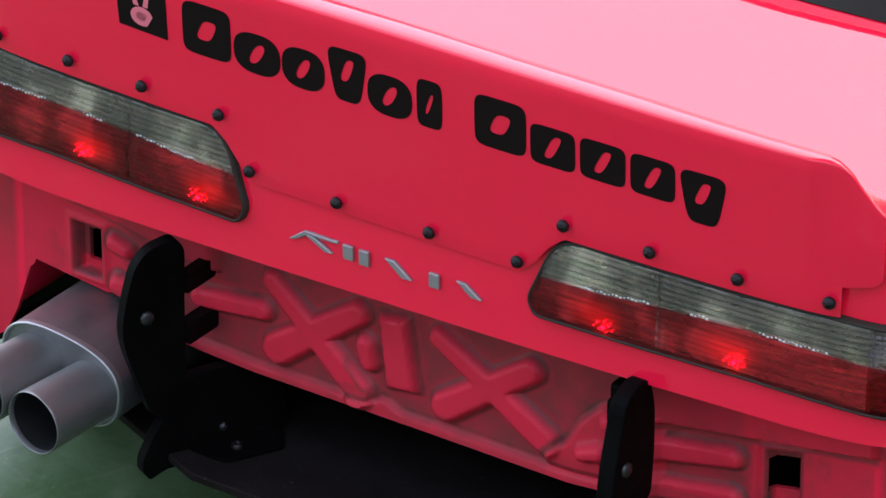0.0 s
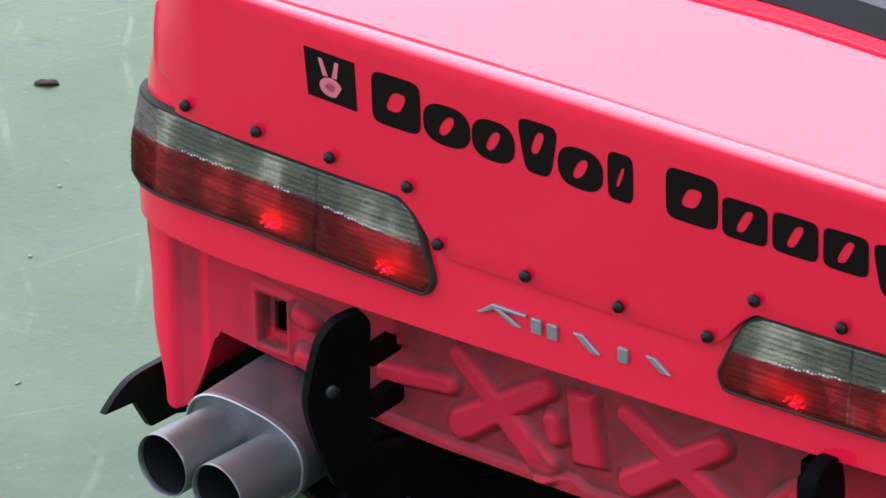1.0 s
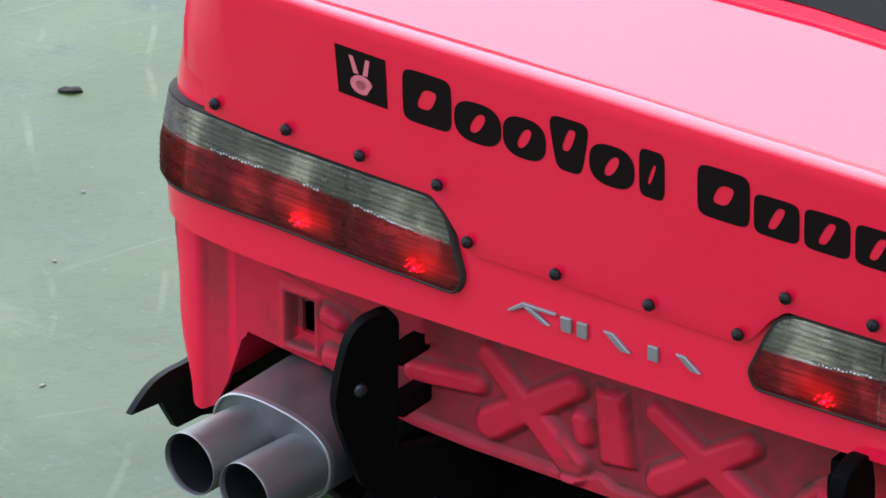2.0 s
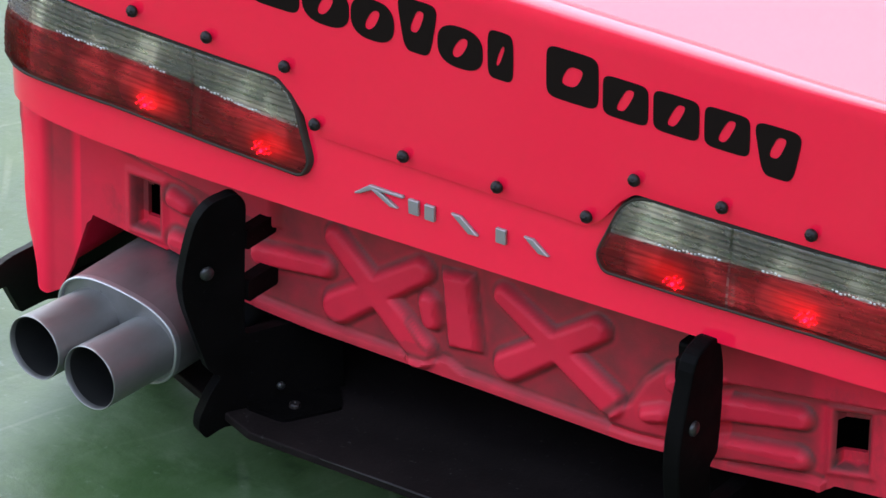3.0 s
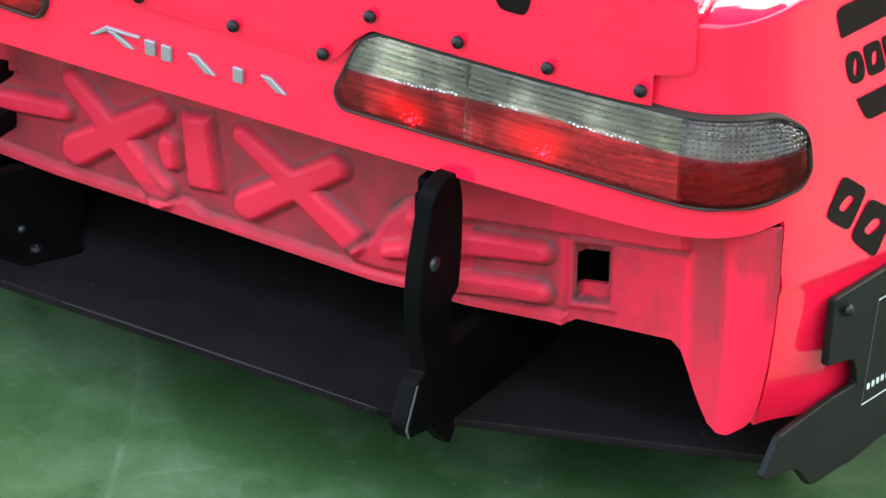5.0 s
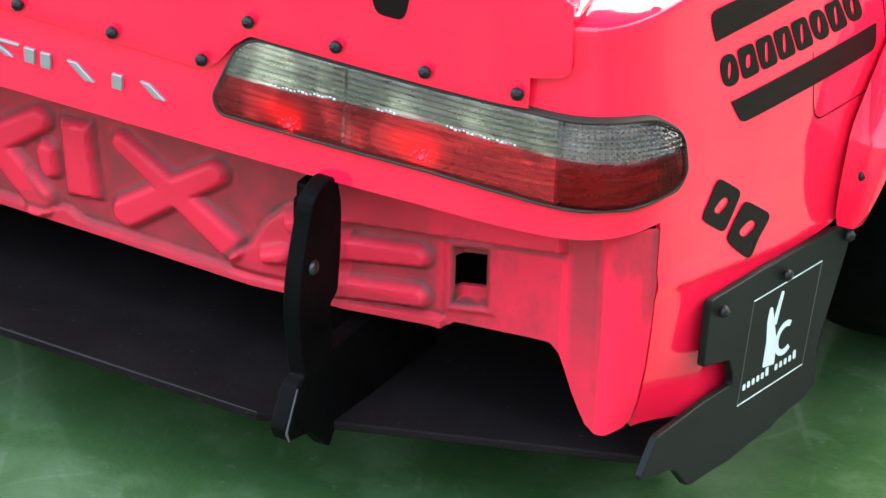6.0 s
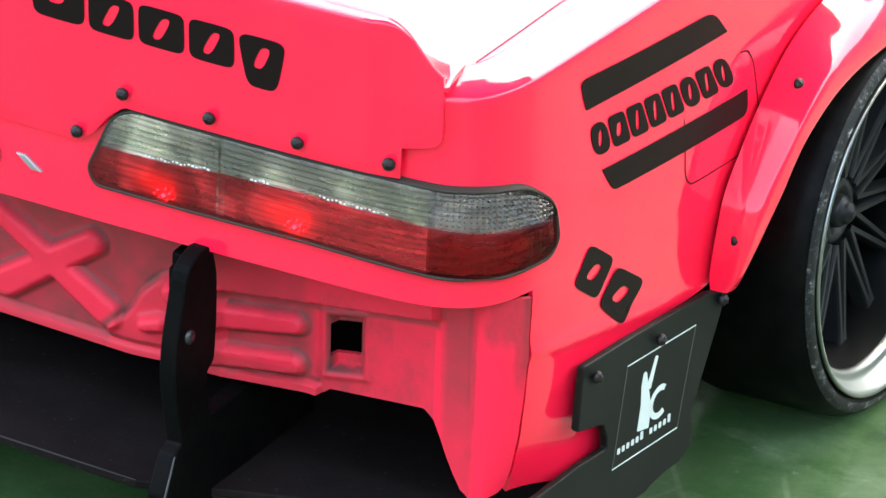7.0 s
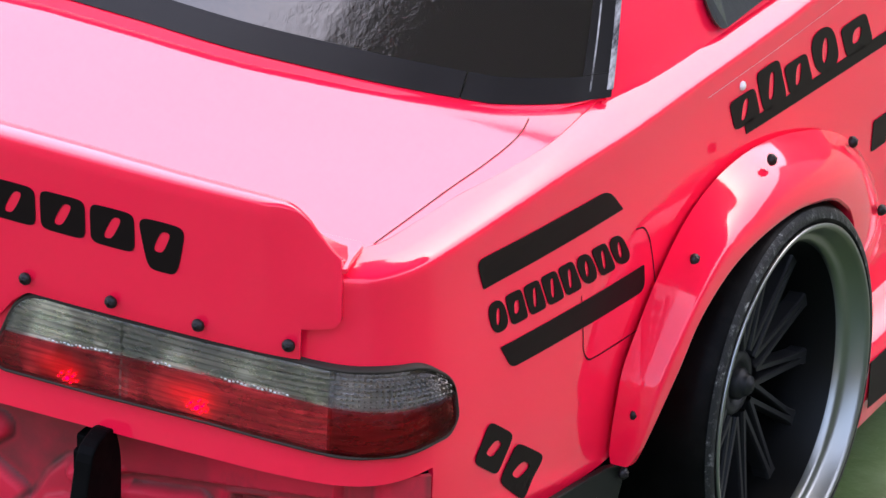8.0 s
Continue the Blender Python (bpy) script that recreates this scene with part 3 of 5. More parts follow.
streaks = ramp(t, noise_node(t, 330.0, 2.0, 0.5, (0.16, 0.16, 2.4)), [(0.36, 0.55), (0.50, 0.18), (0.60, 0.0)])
t.links.new(mix(t, streaks, sparkle, (0.07, 0.062, 0.055)), b.inputs["Base Color"])
b.inputs["Roughness"].default_value = 0.3
bump(halo, noise_node(t, 300.0, 3.0, 0.5, (0.5, 0.5, 2.5)), 0.35, 0.0008)
RIGHT = LAMP
LS0, LS1 = min(p[0] for p in LENS) + 0.02, max(p[0] for p in LENS) - 0.02
for side in (1, -1):
    # the left lamp reaches a little lower
    LAMP = [(s, z - (0 if side > 0 else 1.1 * (75.4 - z) / 13)) for s, z in RIGHT]
    LENS = shrink(LAMP, 0.48)
    lamp = new("tail_lamp")
    lamp.parent = car
    tagged(lamp, "lit tail lamp with a clear upper and red lower lens")
    # dark edging
    bm = bmesh.new()
    grid(bm, [[skin(side * s, z, o) for s, z in shrink(LAMP, d)] for d, o in ((-0.05, 0.0), (0.04, 0.7), (0.18, 1.1), (0.38, 1.2), (0.56, 1.08), (0.66, 0.15))], closed=True)
    part("lamp_edging", bm, gasket, lamp, "smoked dark edging")
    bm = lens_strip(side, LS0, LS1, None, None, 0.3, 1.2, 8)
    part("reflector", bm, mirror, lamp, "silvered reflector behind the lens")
    s_mid, s_out = s_at(x=45.2), s_at(x=77)
    for a, c, top, ribs in ((LS0, s_mid - 0.15, 1, 0), (s_mid + 0.15, s_out, 1, 0), (s_out - 0.6, LS1, 1, 1), (LS0, s_mid - 0.15, 0, 0), (s_mid + 0.15, s_out, 0, 0), (s_out - 0.6, LS1, 0, 1)):
        bm = lens_strip(side, a, c, (lambda s: divider(s) + 0.05) if top else None, None if top else (lambda s: divider(s) - 0.05), 1.15, 0.42 if ribs else 0.6, 16 if ribs else 24, (0.26 if top else 0.14) if ribs else 0.0, 0.0 if ribs else 0.12 if top else 0.06)
        flat = bool(ribs)
        kind = (clear_grid if ribs else clear_lens) if top else (red_grid if ribs else red_lens)
        part("clear_lens" if top else "red_lens", bm, kind, lamp, ("clear" if top else "deep red") + (" prism lens" if ribs else " ribbed lens"), not flat)
    # rows of small moulded prisms on the outer end of the clear lens
    bm = bmesh.new()
    for i in range(24):
        s = s_out + 1.2 + 0.78 * i
        lo, hi = lamp_range(s, LENS) or (0, 0)
        lo = max(lo, divider(s) + 0.5)
        for k in range(int(max(hi - 0.5 - lo, 0) / 0.78)):
            z, e = lo + 0.4 + 0.78 * k, 0.13 + 0.10 * i / 24
            ring = [bm.verts.new(skin(side * (s + du), z + dv, 1.16)) for du, dv in ((-e, -e), (e, -e), (e, e), (-e, e))]
            tip = bm.verts.new(skin(side * s, z + 0.06, 1.16 + 0.9 * e))
            for j in range(4):
                bm.faces.new((ring[j], ring[(j + 1) % 4], tip))
    part("prism_field", bm, prism_mat, lamp, "small glassy prisms", False)
    # pale dots standing in for glints along the lower edge of the clear lens
    bm = bmesh.new()
    for i in range(64):
        s = 33.0 + 0.62 * i
        if not (s < 44 or 50 < s < 53 or 60.5 < s < 71):
            continue
        z, e = divider(s) + 0.35 + 0.12 * math.sin(1.7 * i), 0.10 + 0.06 * math.sin(2.3 * i) ** 2
        ring = [bm.verts.new(skin(side * (s + du), z + dv, 1.2)) for du, dv in ((-1.3 * e, -e), (1.3 * e, -e), (1.3 * e, e), (-1.3 * e, e))]
        tip = bm.verts.new(skin(side * s, z + 0.04, 1.2 + 0.8 * e))
        for j in range(4):
            bm.faces.new((ring[j], ring[(j + 1) % 4], tip))
    part("glint_row", bm, glint_mat, lamp, "row of pale dots painted as glints", False)
    for x, z in ((36.4, 63.9), (57.0, 64.8)) if side > 0 else ((32.8, 63.1), (54.0, 63.8)):
        bm = bmesh.new()
        # first sphere is the bulb; the smaller ones imitate sparkle in the lens
        for du, dv, r in ((0, 0, 0.34), (0.9, 0.5, 0.16), (-0.9, 0.6, 0.15), (0.3, 1.1, 0.14), (1.5, -0.1, 0.1), (-1.4, 0.0, 0.1), (0.6, -0.5, 0.12), (-0.6, -0.3, 0.1), (1.2, 1.0, 0.08)):
            o, r_, u, out = frame_on(lambda a, c: skin(side * (s_at(x=x) + du) + a, z + dv + c, 0.75))
            bmesh.ops.create_icosphere(bm, subdivisions=1, radius=r, matrix=Matrix.Translation(o))
        part("bulb", bm, glow, lamp, "lit red bulb with glowing dots for sparkle")
        # a disc of painted red glow behind each bulb, brightest in its middle
        bm = bmesh.new()
        layer = bm.verts.layers.float.new("lit")
        rings = []
        for r in (0.02, 0.15, 0.3, 0.45, 0.6, 0.75, 0.9, 1.0):
            ring = []
            for a in np.linspace(0, 2 * math.pi, 24, endpoint=False):
                s = s_at(x=x) - 1.5 + 6.5 * r * math.cos(a)
                lo, hi = lamp_range(min(max(s, LS0 + 0.2), LS1 - 0.2), LENS)
                v = bm.verts.new(skin(side * s, min(max(z + 1.4 + 3.4 * r * math.sin(a), lo + 0.3), divider(s) - 0.1), 0.45))
                v[layer] = (1 - r * r) ** 3
                ring.append(v)
            rings.append(ring)
        for a, c in zip(rings, rings[1:]):
            for k in range(24):
                bm.faces.new((a[k], a[(k + 1) % 24], c[(k + 1) % 24], c[k]))
        part("bulb_glow", bm, halo, lamp, "disc of red glow painted behind the bulb")

# ---- inner rear panel with pressed relief ----
panel_mat = material("weathered_pink_panel", PINK, 0.5, 0.0, 0.0, 1.5, 0.2)


def seg(px, pz, a, c):
    ax, az, cx, cz = *a, *c
    dx, dz = cx - ax, cz - az
    f = min(max(((px - ax) * dx + (pz - az) * dz) / (dx * dx + dz * dz + 1e-9), 0), 1)
    return math.hypot(px - ax - f * dx, pz - az - f * dz)


# start, end, half width at each
STROKES = [((-26.6, 47.2), (-11.4, 33.8), 1.5, 2.3), ((-26.0, 36.0), (-11.4, 46.6), 2.4, 1.7), ((-4.9, 46.4), (-3.8, 38.2), 2.3, 2.5),
           ((2.9, 47.2), (21.0, 36.4), 1.4, 2.2), ((3.9, 36.2), (18.6, 46.8), 2.2, 1.7), ((-10.1, 41.8), (-9.6, 39.2), 1.4, 1.3),
           ((-40.0, 40.2), (-28.6, 41.6), 1.5, 1.4), ((-56.0, 44.2), (-53.8, 43.6), 1.2, 1.1), ((-55.4, 37.2), (-52.5, 36.8), 1.5, 1.6),
           ((38.5, 41.2), (52.0, 43.8), 1.7, 1.4), ((38.5, 34.9), (52.0, 37.4), 1.5, 1.4), ((27.8, 36.8), (30.6, 37.8), 0.9, 1.1), ((32.2, 43.2), (34, 43.4), 1.2, 1.2)]
# foot of the raised field beside the second cross
RIDGE = [(21.2, 34.2), (24.5, 37.6), (26.7, 41.5), (29.9, 44.8), (33.1, 46.5), (39.0, 46.9)]
SLOTS = ((59.4, 42.9, 2.1, 2.6, 59.9, 42.7, 2.9, 4.6), (-61.0, 41.7, 1.5, 3.0, -61.5, 41.2, 2.7, 4.3))


def relief(x, z):
    """Height of the pressing towards the rear, and how dark grime and painted shade turn it there."""
    h, dirt_shade = 0.0, 0.0
    a = abs(x)
    near = 9.0
    for p, c, w0, w1 in STROKES:
        if abs(x - (p[0] + c[0]) / 2) > abs(p[0] - c[0]) / 2 + 6:
            continue
        dx, dz = c[0] - p[0], c[1] - p[1]
        f = min(max(((x - p[0]) * dx + (z - p[1]) * dz) / (dx * dx + dz * dz), 0), 1)
        d = math.hypot(x - p[0] - f * dx, z - p[1] - f * dz) - (w0 + (w1 - w0) * f)
        if p == (-4.9, 46.4):
            # the upright bar ends square
            run = math.hypot(dx, dz)
            along, off = ((x - p[0]) * dx + (z - p[1]) * dz) / run, abs((x - p[0]) * dz - (z - p[1]) * dx) / run
            d = max(off - (w0 + (w1 - w0) * f), -along - 1.5, along - run - 1.6) + 0.04 * math.sin(2.1 * z)
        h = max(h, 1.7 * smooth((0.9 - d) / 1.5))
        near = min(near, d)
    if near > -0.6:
        dirt_shade = 0.95 * math.exp(-((near - 0.7) / 0.75) ** 2)
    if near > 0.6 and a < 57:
        dirt_shade = max(dirt_shade, (0.60 + 0.22 * smooth((near - 0.6) / 1.5)) * smooth((57 - a) / 4))
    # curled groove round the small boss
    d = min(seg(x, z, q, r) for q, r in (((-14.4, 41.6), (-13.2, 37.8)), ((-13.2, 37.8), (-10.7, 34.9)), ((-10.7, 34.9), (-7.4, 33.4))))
    dirt_shade = max(dirt_shade, 0.8 * math.exp(-(d / 0.5) ** 2))
    # raised field with a dark groove at its foot
    if 18 < x < 42:
        d = min(seg(x, z, RIDGE[i], RIDGE[i + 1]) for i in range(len(RIDGE) - 1))
        top = float(np.interp(x, [q[0] for q in RIDGE], [q[1] for q in RIDGE]))
        inner = d if z < top and x > 21.2 else -d
        h += 1.1 * smooth((inner + 0.3) / 1.0) * smooth((41 - x) / 2) * smooth((z - panel_low(x) - 1.2) / 1.5)
        dirt_shade = dirt_shade * (1 - 0.45 * smooth(inner / 0.8)) if x < 41 else dirt_shade
        dirt_shade = max(dirt_shade, 1.0 * math.exp(-((inner + 0.5) / 0.85) ** 2) * smooth((40 - x) / 2))
    # face above the stepped edge
    edge = 45.3 + 0.16 * (a - 40)
    if a > 36:
        on = smooth((a - 36) / 2) * smooth((75.2 - a) / 0.9)
        h += 1.7 * smooth((z - edge) / 0.9) * on
        dirt_shade = max(dirt_shade * (1 - 0.35 * smooth((z - edge) / 1.0) * on), 0.85 * math.exp(-((z - edge + 0.5) / 0.7) ** 2) * on)
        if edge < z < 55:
            dirt_shade = max(dirt_shade, 0.7 * math.exp(-((a - 75.3) / 0.6) ** 2))
    for cx, cz, hw, hh, ox, oz, ow, oh in SLOTS:
        d = max(abs(x - ox) - ow, abs(z - oz - 0.2 * (x - ox) * (1 if ox > 0 else 0)) - oh)
        h += 0.5 * math.exp(-((d - 0.5) / 0.6) ** 2) - 1.6 * smooth(-(d + 0.1) / 0.7)
        dirt_shade = max(dirt_shade, 1.0 * math.exp(-((d + 0.3) / 0.7) ** 2))
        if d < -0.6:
            dirt_shade = 0.35 if z < cz - hh + 0.6 else 0.9
    # the shell's shade under its lip, painted in along with the grime
    dirt_shade = max(dirt_shade, (0.72 if a < 60 else 0.45) * math.exp(-((z - 58) / 4.5) ** 2))
    # the legs: a grimy sunk strip, then the raised outer face
    if a > 74:
        fade = smooth((z - 30) / 14)
        h += 0.6 * smooth((a - 79.2) / 2.2)
        dirt_shade = max(dirt_shade, (0.32 + 0.33 * fade) * smooth((a - 74.6) / 1.6) * smooth((81.2 - a) / 1.8), 0.75 * math.exp(-((a - 79.4) / 0.8) ** 2) * (0.25 + 0.75 * fade))
        dirt_shade = max(dirt_shade, 0.8 * smooth((z - 40) / 8) * math.exp(-((a - 86.8) / 0.9) ** 2), 0.2 * math.exp(-((a - 84.5) / 0.8) ** 2) * smooth((z - 46) / 6), 0.45 * smooth((z - 47) / 7) * smooth((a - 81) / 2))
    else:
        dirt_shade = max(dirt_shade, 0.30)
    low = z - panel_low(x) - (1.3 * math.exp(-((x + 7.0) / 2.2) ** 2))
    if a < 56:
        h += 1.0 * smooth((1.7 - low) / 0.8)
        dirt_shade = max(dirt_shade * (1 - 0.3 * smooth((1.6 - low) / 0.6)), 0.5, 0.95 * math.exp(-((low - 2.1) / 0.7) ** 2)) if low < 4 else dirt_shade
    return h, dirt_shade


def panel_low(x):
    a = abs(x)
    if x < -72:
        return float(np.interp(a, [72, 73, 75.9, 78.4, 80.5, 87], [35.6, 34.6, 26.4, 21.6, 20.4, 20.8]))
    rise = 0.6 * smooth((x - 24) / 8) * smooth((57 - x) / 2)
    return rise + float(np.interp(a, [0, 30, 40, 54, 55.5, 57.5, 72.5, 74.2, 76.5, 78.6, 80, 86, 87.5], [31.0, 30.8, 31.2, 33.0, 33.0, 34.8, 36.4, 35.0, 29.5, 25.2, 24.3, 25.2, 26.5]))


def panel_y(x):
    return 9.6 + 0.4 * abs(x) / 88 + 4.6 * max(abs(x) - 80, 0) ** 2 / 64


bm = bmesh.new()
xs = sorted(set(np.round(np.arange(-87, 87.01, 0.4), 2)) | {round(c[0] + k * c[2], 2) for c in SLOTS for k in (-1, 1)})
layer = bm.verts.layers.float.new("dirt_shade")
cols = []
for x in xs:
    lo = panel_low(x)
    col = []
    for k in range(81):
        z = lo + (60 - 3.2 * smooth((abs(x) - 81) / 3) - lo) * k / 80
        for cx, cz, hw, hh, *_ in SLOTS:
            for edge in (cz - hh, cz + hh):
                z = edge + 0.2 * (x - cx) if abs(x - cx) <= hw + 0.01 and cx > 0 and abs(z - edge - 0.2 * (x - cx)) < 0.17 else edge if abs(x - cx) <= hw + 0.01 and cx < 0 and abs(z - edge) < 0.2 else z
        h, dirt_shade = relief(x, z)
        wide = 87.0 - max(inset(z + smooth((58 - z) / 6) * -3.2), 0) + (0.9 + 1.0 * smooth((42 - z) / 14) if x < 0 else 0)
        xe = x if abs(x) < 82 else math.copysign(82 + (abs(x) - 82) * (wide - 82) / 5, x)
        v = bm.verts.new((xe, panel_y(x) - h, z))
        v[layer] = dirt_shade
        col.append(v)
    cols.append(col)


def holed(x, z):
    slot = any(abs(x - c[0]) < c[2] and abs(z - c[1] - (0.2 * (x - c[0]) if c[0] > 0 else 0)) < c[3] for c in SLOTS)
    return slot or (-73.2 < x < -50 and z < 34.6 + 0.1 * (x + 62) and z < 35.2)


for i in range(len(cols) - 1):
    for k in range(80):
        q = [cols[i][k], cols[i + 1][k], cols[i + 1][k + 1], cols[i][k + 1]]
        cx, cz = sum(v.co.x for v in q) / 4, sum(v.co.z for v in q) / 4
        if not holed(cx, cz):
            bm.faces.new(q)
rear_panel = part("rear_panel", bm, panel_mat, car, "dirty pink inner rear panel with pressed crosses and ribs, shade painted under the lip")
thicken(rear_panel, 0.8)
t, b = nodes_of(panel_mat)
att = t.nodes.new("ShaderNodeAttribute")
att.attribute_name = "dirt_shade"
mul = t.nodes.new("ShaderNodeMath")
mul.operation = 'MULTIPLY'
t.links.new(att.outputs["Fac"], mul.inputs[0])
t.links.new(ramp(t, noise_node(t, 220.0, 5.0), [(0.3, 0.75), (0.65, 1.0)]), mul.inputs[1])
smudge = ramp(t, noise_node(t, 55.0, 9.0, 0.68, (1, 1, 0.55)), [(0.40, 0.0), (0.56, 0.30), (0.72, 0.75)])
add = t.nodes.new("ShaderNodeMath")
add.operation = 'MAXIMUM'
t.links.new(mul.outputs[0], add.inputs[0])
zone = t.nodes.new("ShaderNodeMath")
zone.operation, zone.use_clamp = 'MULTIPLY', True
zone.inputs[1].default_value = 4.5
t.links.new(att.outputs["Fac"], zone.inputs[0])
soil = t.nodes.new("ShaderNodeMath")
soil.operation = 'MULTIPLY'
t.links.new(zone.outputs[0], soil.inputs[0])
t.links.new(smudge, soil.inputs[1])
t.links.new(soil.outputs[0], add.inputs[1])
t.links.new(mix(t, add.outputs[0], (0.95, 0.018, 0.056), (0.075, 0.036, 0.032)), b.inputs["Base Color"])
t.links.new(ramp(t, noise_node(t, 200.0, 4.0), [(0.3, 0.42), (0.8, 0.62)]), b.inputs["Roughness"])
bump(panel_mat, noise_node(t, 420.0, 6.0, 0.7), 0.35, 0.0003)

steel = material("satin_exhaust_metal", (0.36, 0.36, 0.37), 0.42, 0.8)
t, b = nodes_of(steel)
t.links.new(ramp(t, noise_node(t, 140.0, 5.0, 0.6, (1, 0.25, 1)), [(0.29, (0.05, 0.048, 0.047)), (0.33, (0.235, 0.226, 0.22)), (0.75, (0.325, 0.312, 0.303))]), b.inputs["Base Color"])
t.links.new(ramp(t, noise_node(t, 400.0, 4.0), [(0.3, 0.36), (0.8, 0.54)]), b.inputs["Roughness"])

# returns along the inner edges of the two legs
for side in (1, -1):
    bm = bmesh.new()
    rows = []
    for x, z in ((72.8, 36.3), (74.2, 35.0), (75.4, 32.3), (76.5, 29.5), (77.6, 27.2), (78.6, 25.4), (80.0, 24.5)):
        rows.append([(side * (x + 0.3), y, z + 0.2) for y in (10.4, 14, 18, 22, 26)])
    grid(bm, rows)
    thicken(part("leg_return", bm, panel_mat, rear_panel, "dirty pink inner return of the leg"), 0.8)

# ---- chassis, under tray and diffuser fins ----
bm = bmesh.new()
slab(bm, [(-62, 46), (62, 46), (70, 60), (70, 330), (50, 395), (-50, 395), (-70, 330), (-70, 60)], 3.0, lambda u, v, w: (u, v, 7 + w))
chassis = bevelled(part("chassis_plate", bm, black_plastic, car, "dark chassis plate", False), 0.6)
bm = bmesh.new()
slab(bm, rounded([(-66, 40), (66, 40), (66, 46), (-66, 46)], 2), 30, lambda u, v, w: (u, v, 10 + w))
part("bulkhead", bm, material("dark_olive_chassis", (0.05, 0.044, 0.028), 0.6), car, "dark olive chassis bulkhead", False)

# black plastic lightened for the light the tray catches, plus real dust specks
tray_plastic = material("lightened_dusty_tray_plastic", (0.015, 0.012, 0.012), 0.6, 0.0, 0.0, 1.5, 0.04)
t, b = nodes_of(tray_plastic)
tray_tone = ramp(t, noise_node(t, 70.0, 8.0, 0.7), [(0.3, (0.0075, 0.0055, 0.0052)), (0.75, (0.0165, 0.012, 0.0115))])
t.links.new(mix(t, ramp(t, noise_node(t, 900.0, 3.0, 0.7), [(0.65, 0.0), (0.74, 0.4)]), tray_tone, (0.09, 0.085, 0.08)), b.inputs["Base Color"])
bump(tray_plastic, noise_node(t, 1500.0, 4.0), 0.3, 0.0002)
tray = [(-33, -3.5), (33.5, -3.0), (80, 16.5), (86, 19), (84, 62), (-84, 62), (-86, 19), (-80, 16.5)]
bm = bmesh.new()
slab(bm, tray, 1.4, lambda u, v, w: (u, v, 17.2 + w - 0.06 * max(v, 0)))
bevelled(part("diffuser_tray", bm, tray_plastic, car, "black plastic diffuser tray", False), 0.3)

for x, y in ((-31.7, 6.3),):
    bm = bmesh.new()
    lathe(bm, [(0.0, 0.9), (0.5, 0.86), (0.7, 0.6), (0.7, 0.36), (0.4, 0.32), (0.4, 0.01)], 16, lambda p: (x + p[1], y + p[2], 19.1 - 0.06 * y + p[0]))
    part("bolt", bm, screw_black, car, "black bolt in the tray")
wear = material("scraped_grey_plastic", (0.022, 0.02, 0.02), 0.6)
bm = bmesh.new()
slab(bm, [(-20, -3.62), (-19, -3.68), (-6, -3.55), (9, -3.42), (30, -3.12), (33.5, -3.02), (33.5, -2.9), (8, -3.1), (-8, -3.2)], 0.12, lambda u, v, w: (u, v, 18.56 + w))
part("scraped_edge", bm, wear, car, "pale scraped edge of the tray", False)
worn_bolt = material("worn_black_bolt", (0.055, 0.053, 0.053), 0.4, 0.7)
FIN_R = rounded([(1.0, 57.4), (2.4, 52.8), (2.4, 45.8), (1.8, 38.9), (-0.2, 38.0), (0.8, 30.4), (29.0, 30.6), (29.6, 17.2), (2.6, 17.8), (0.3, 14.6), (-4.3, 19.5), (-10.4, 20.8), (-11.5, 22.9), (-8.6, 28.6), (-6.6, 29.4), (-8.5, 40.0), (-8.2, 45.3), (-5.1, 56.6), (-0.9, 57.9)],
                [1.5, 2, 2, 2, 1, 1, 1, 0.5, 0.5, 0.5, 2, 0.6, 0.6, 0.5, 0.5, 3, 3, 2, 1], 3)
FIN_L = rounded([(5.0, 54.2), (6.5, 52.2), (6.3, 45), (6.2, 33), (6.2, 30.6), (22.4, 30.6), (22.8, 17.2), (6.8, 17.4), (6.8, 14.4), (3.5, 16.4), (-0.2, 14.9), (-1.4, 16.6), (-1.3, 18.5), (0.8, 22.6), (2.4, 24.6), (0.3, 26.0), (-2.1, 33.1), (-3.6, 37.6), (-4.1, 41.3), (-3.1, 46.5), (-1.7, 51.0), (0.6, 53.4)],
                [1.5, 2, 2, 1, 1, 0.8, 0.5, 0.5, 0.5, 2, 0.5, 0.6, 1, 1, 0.5, 1, 3, 2, 2, 3, 2, 2], 3)
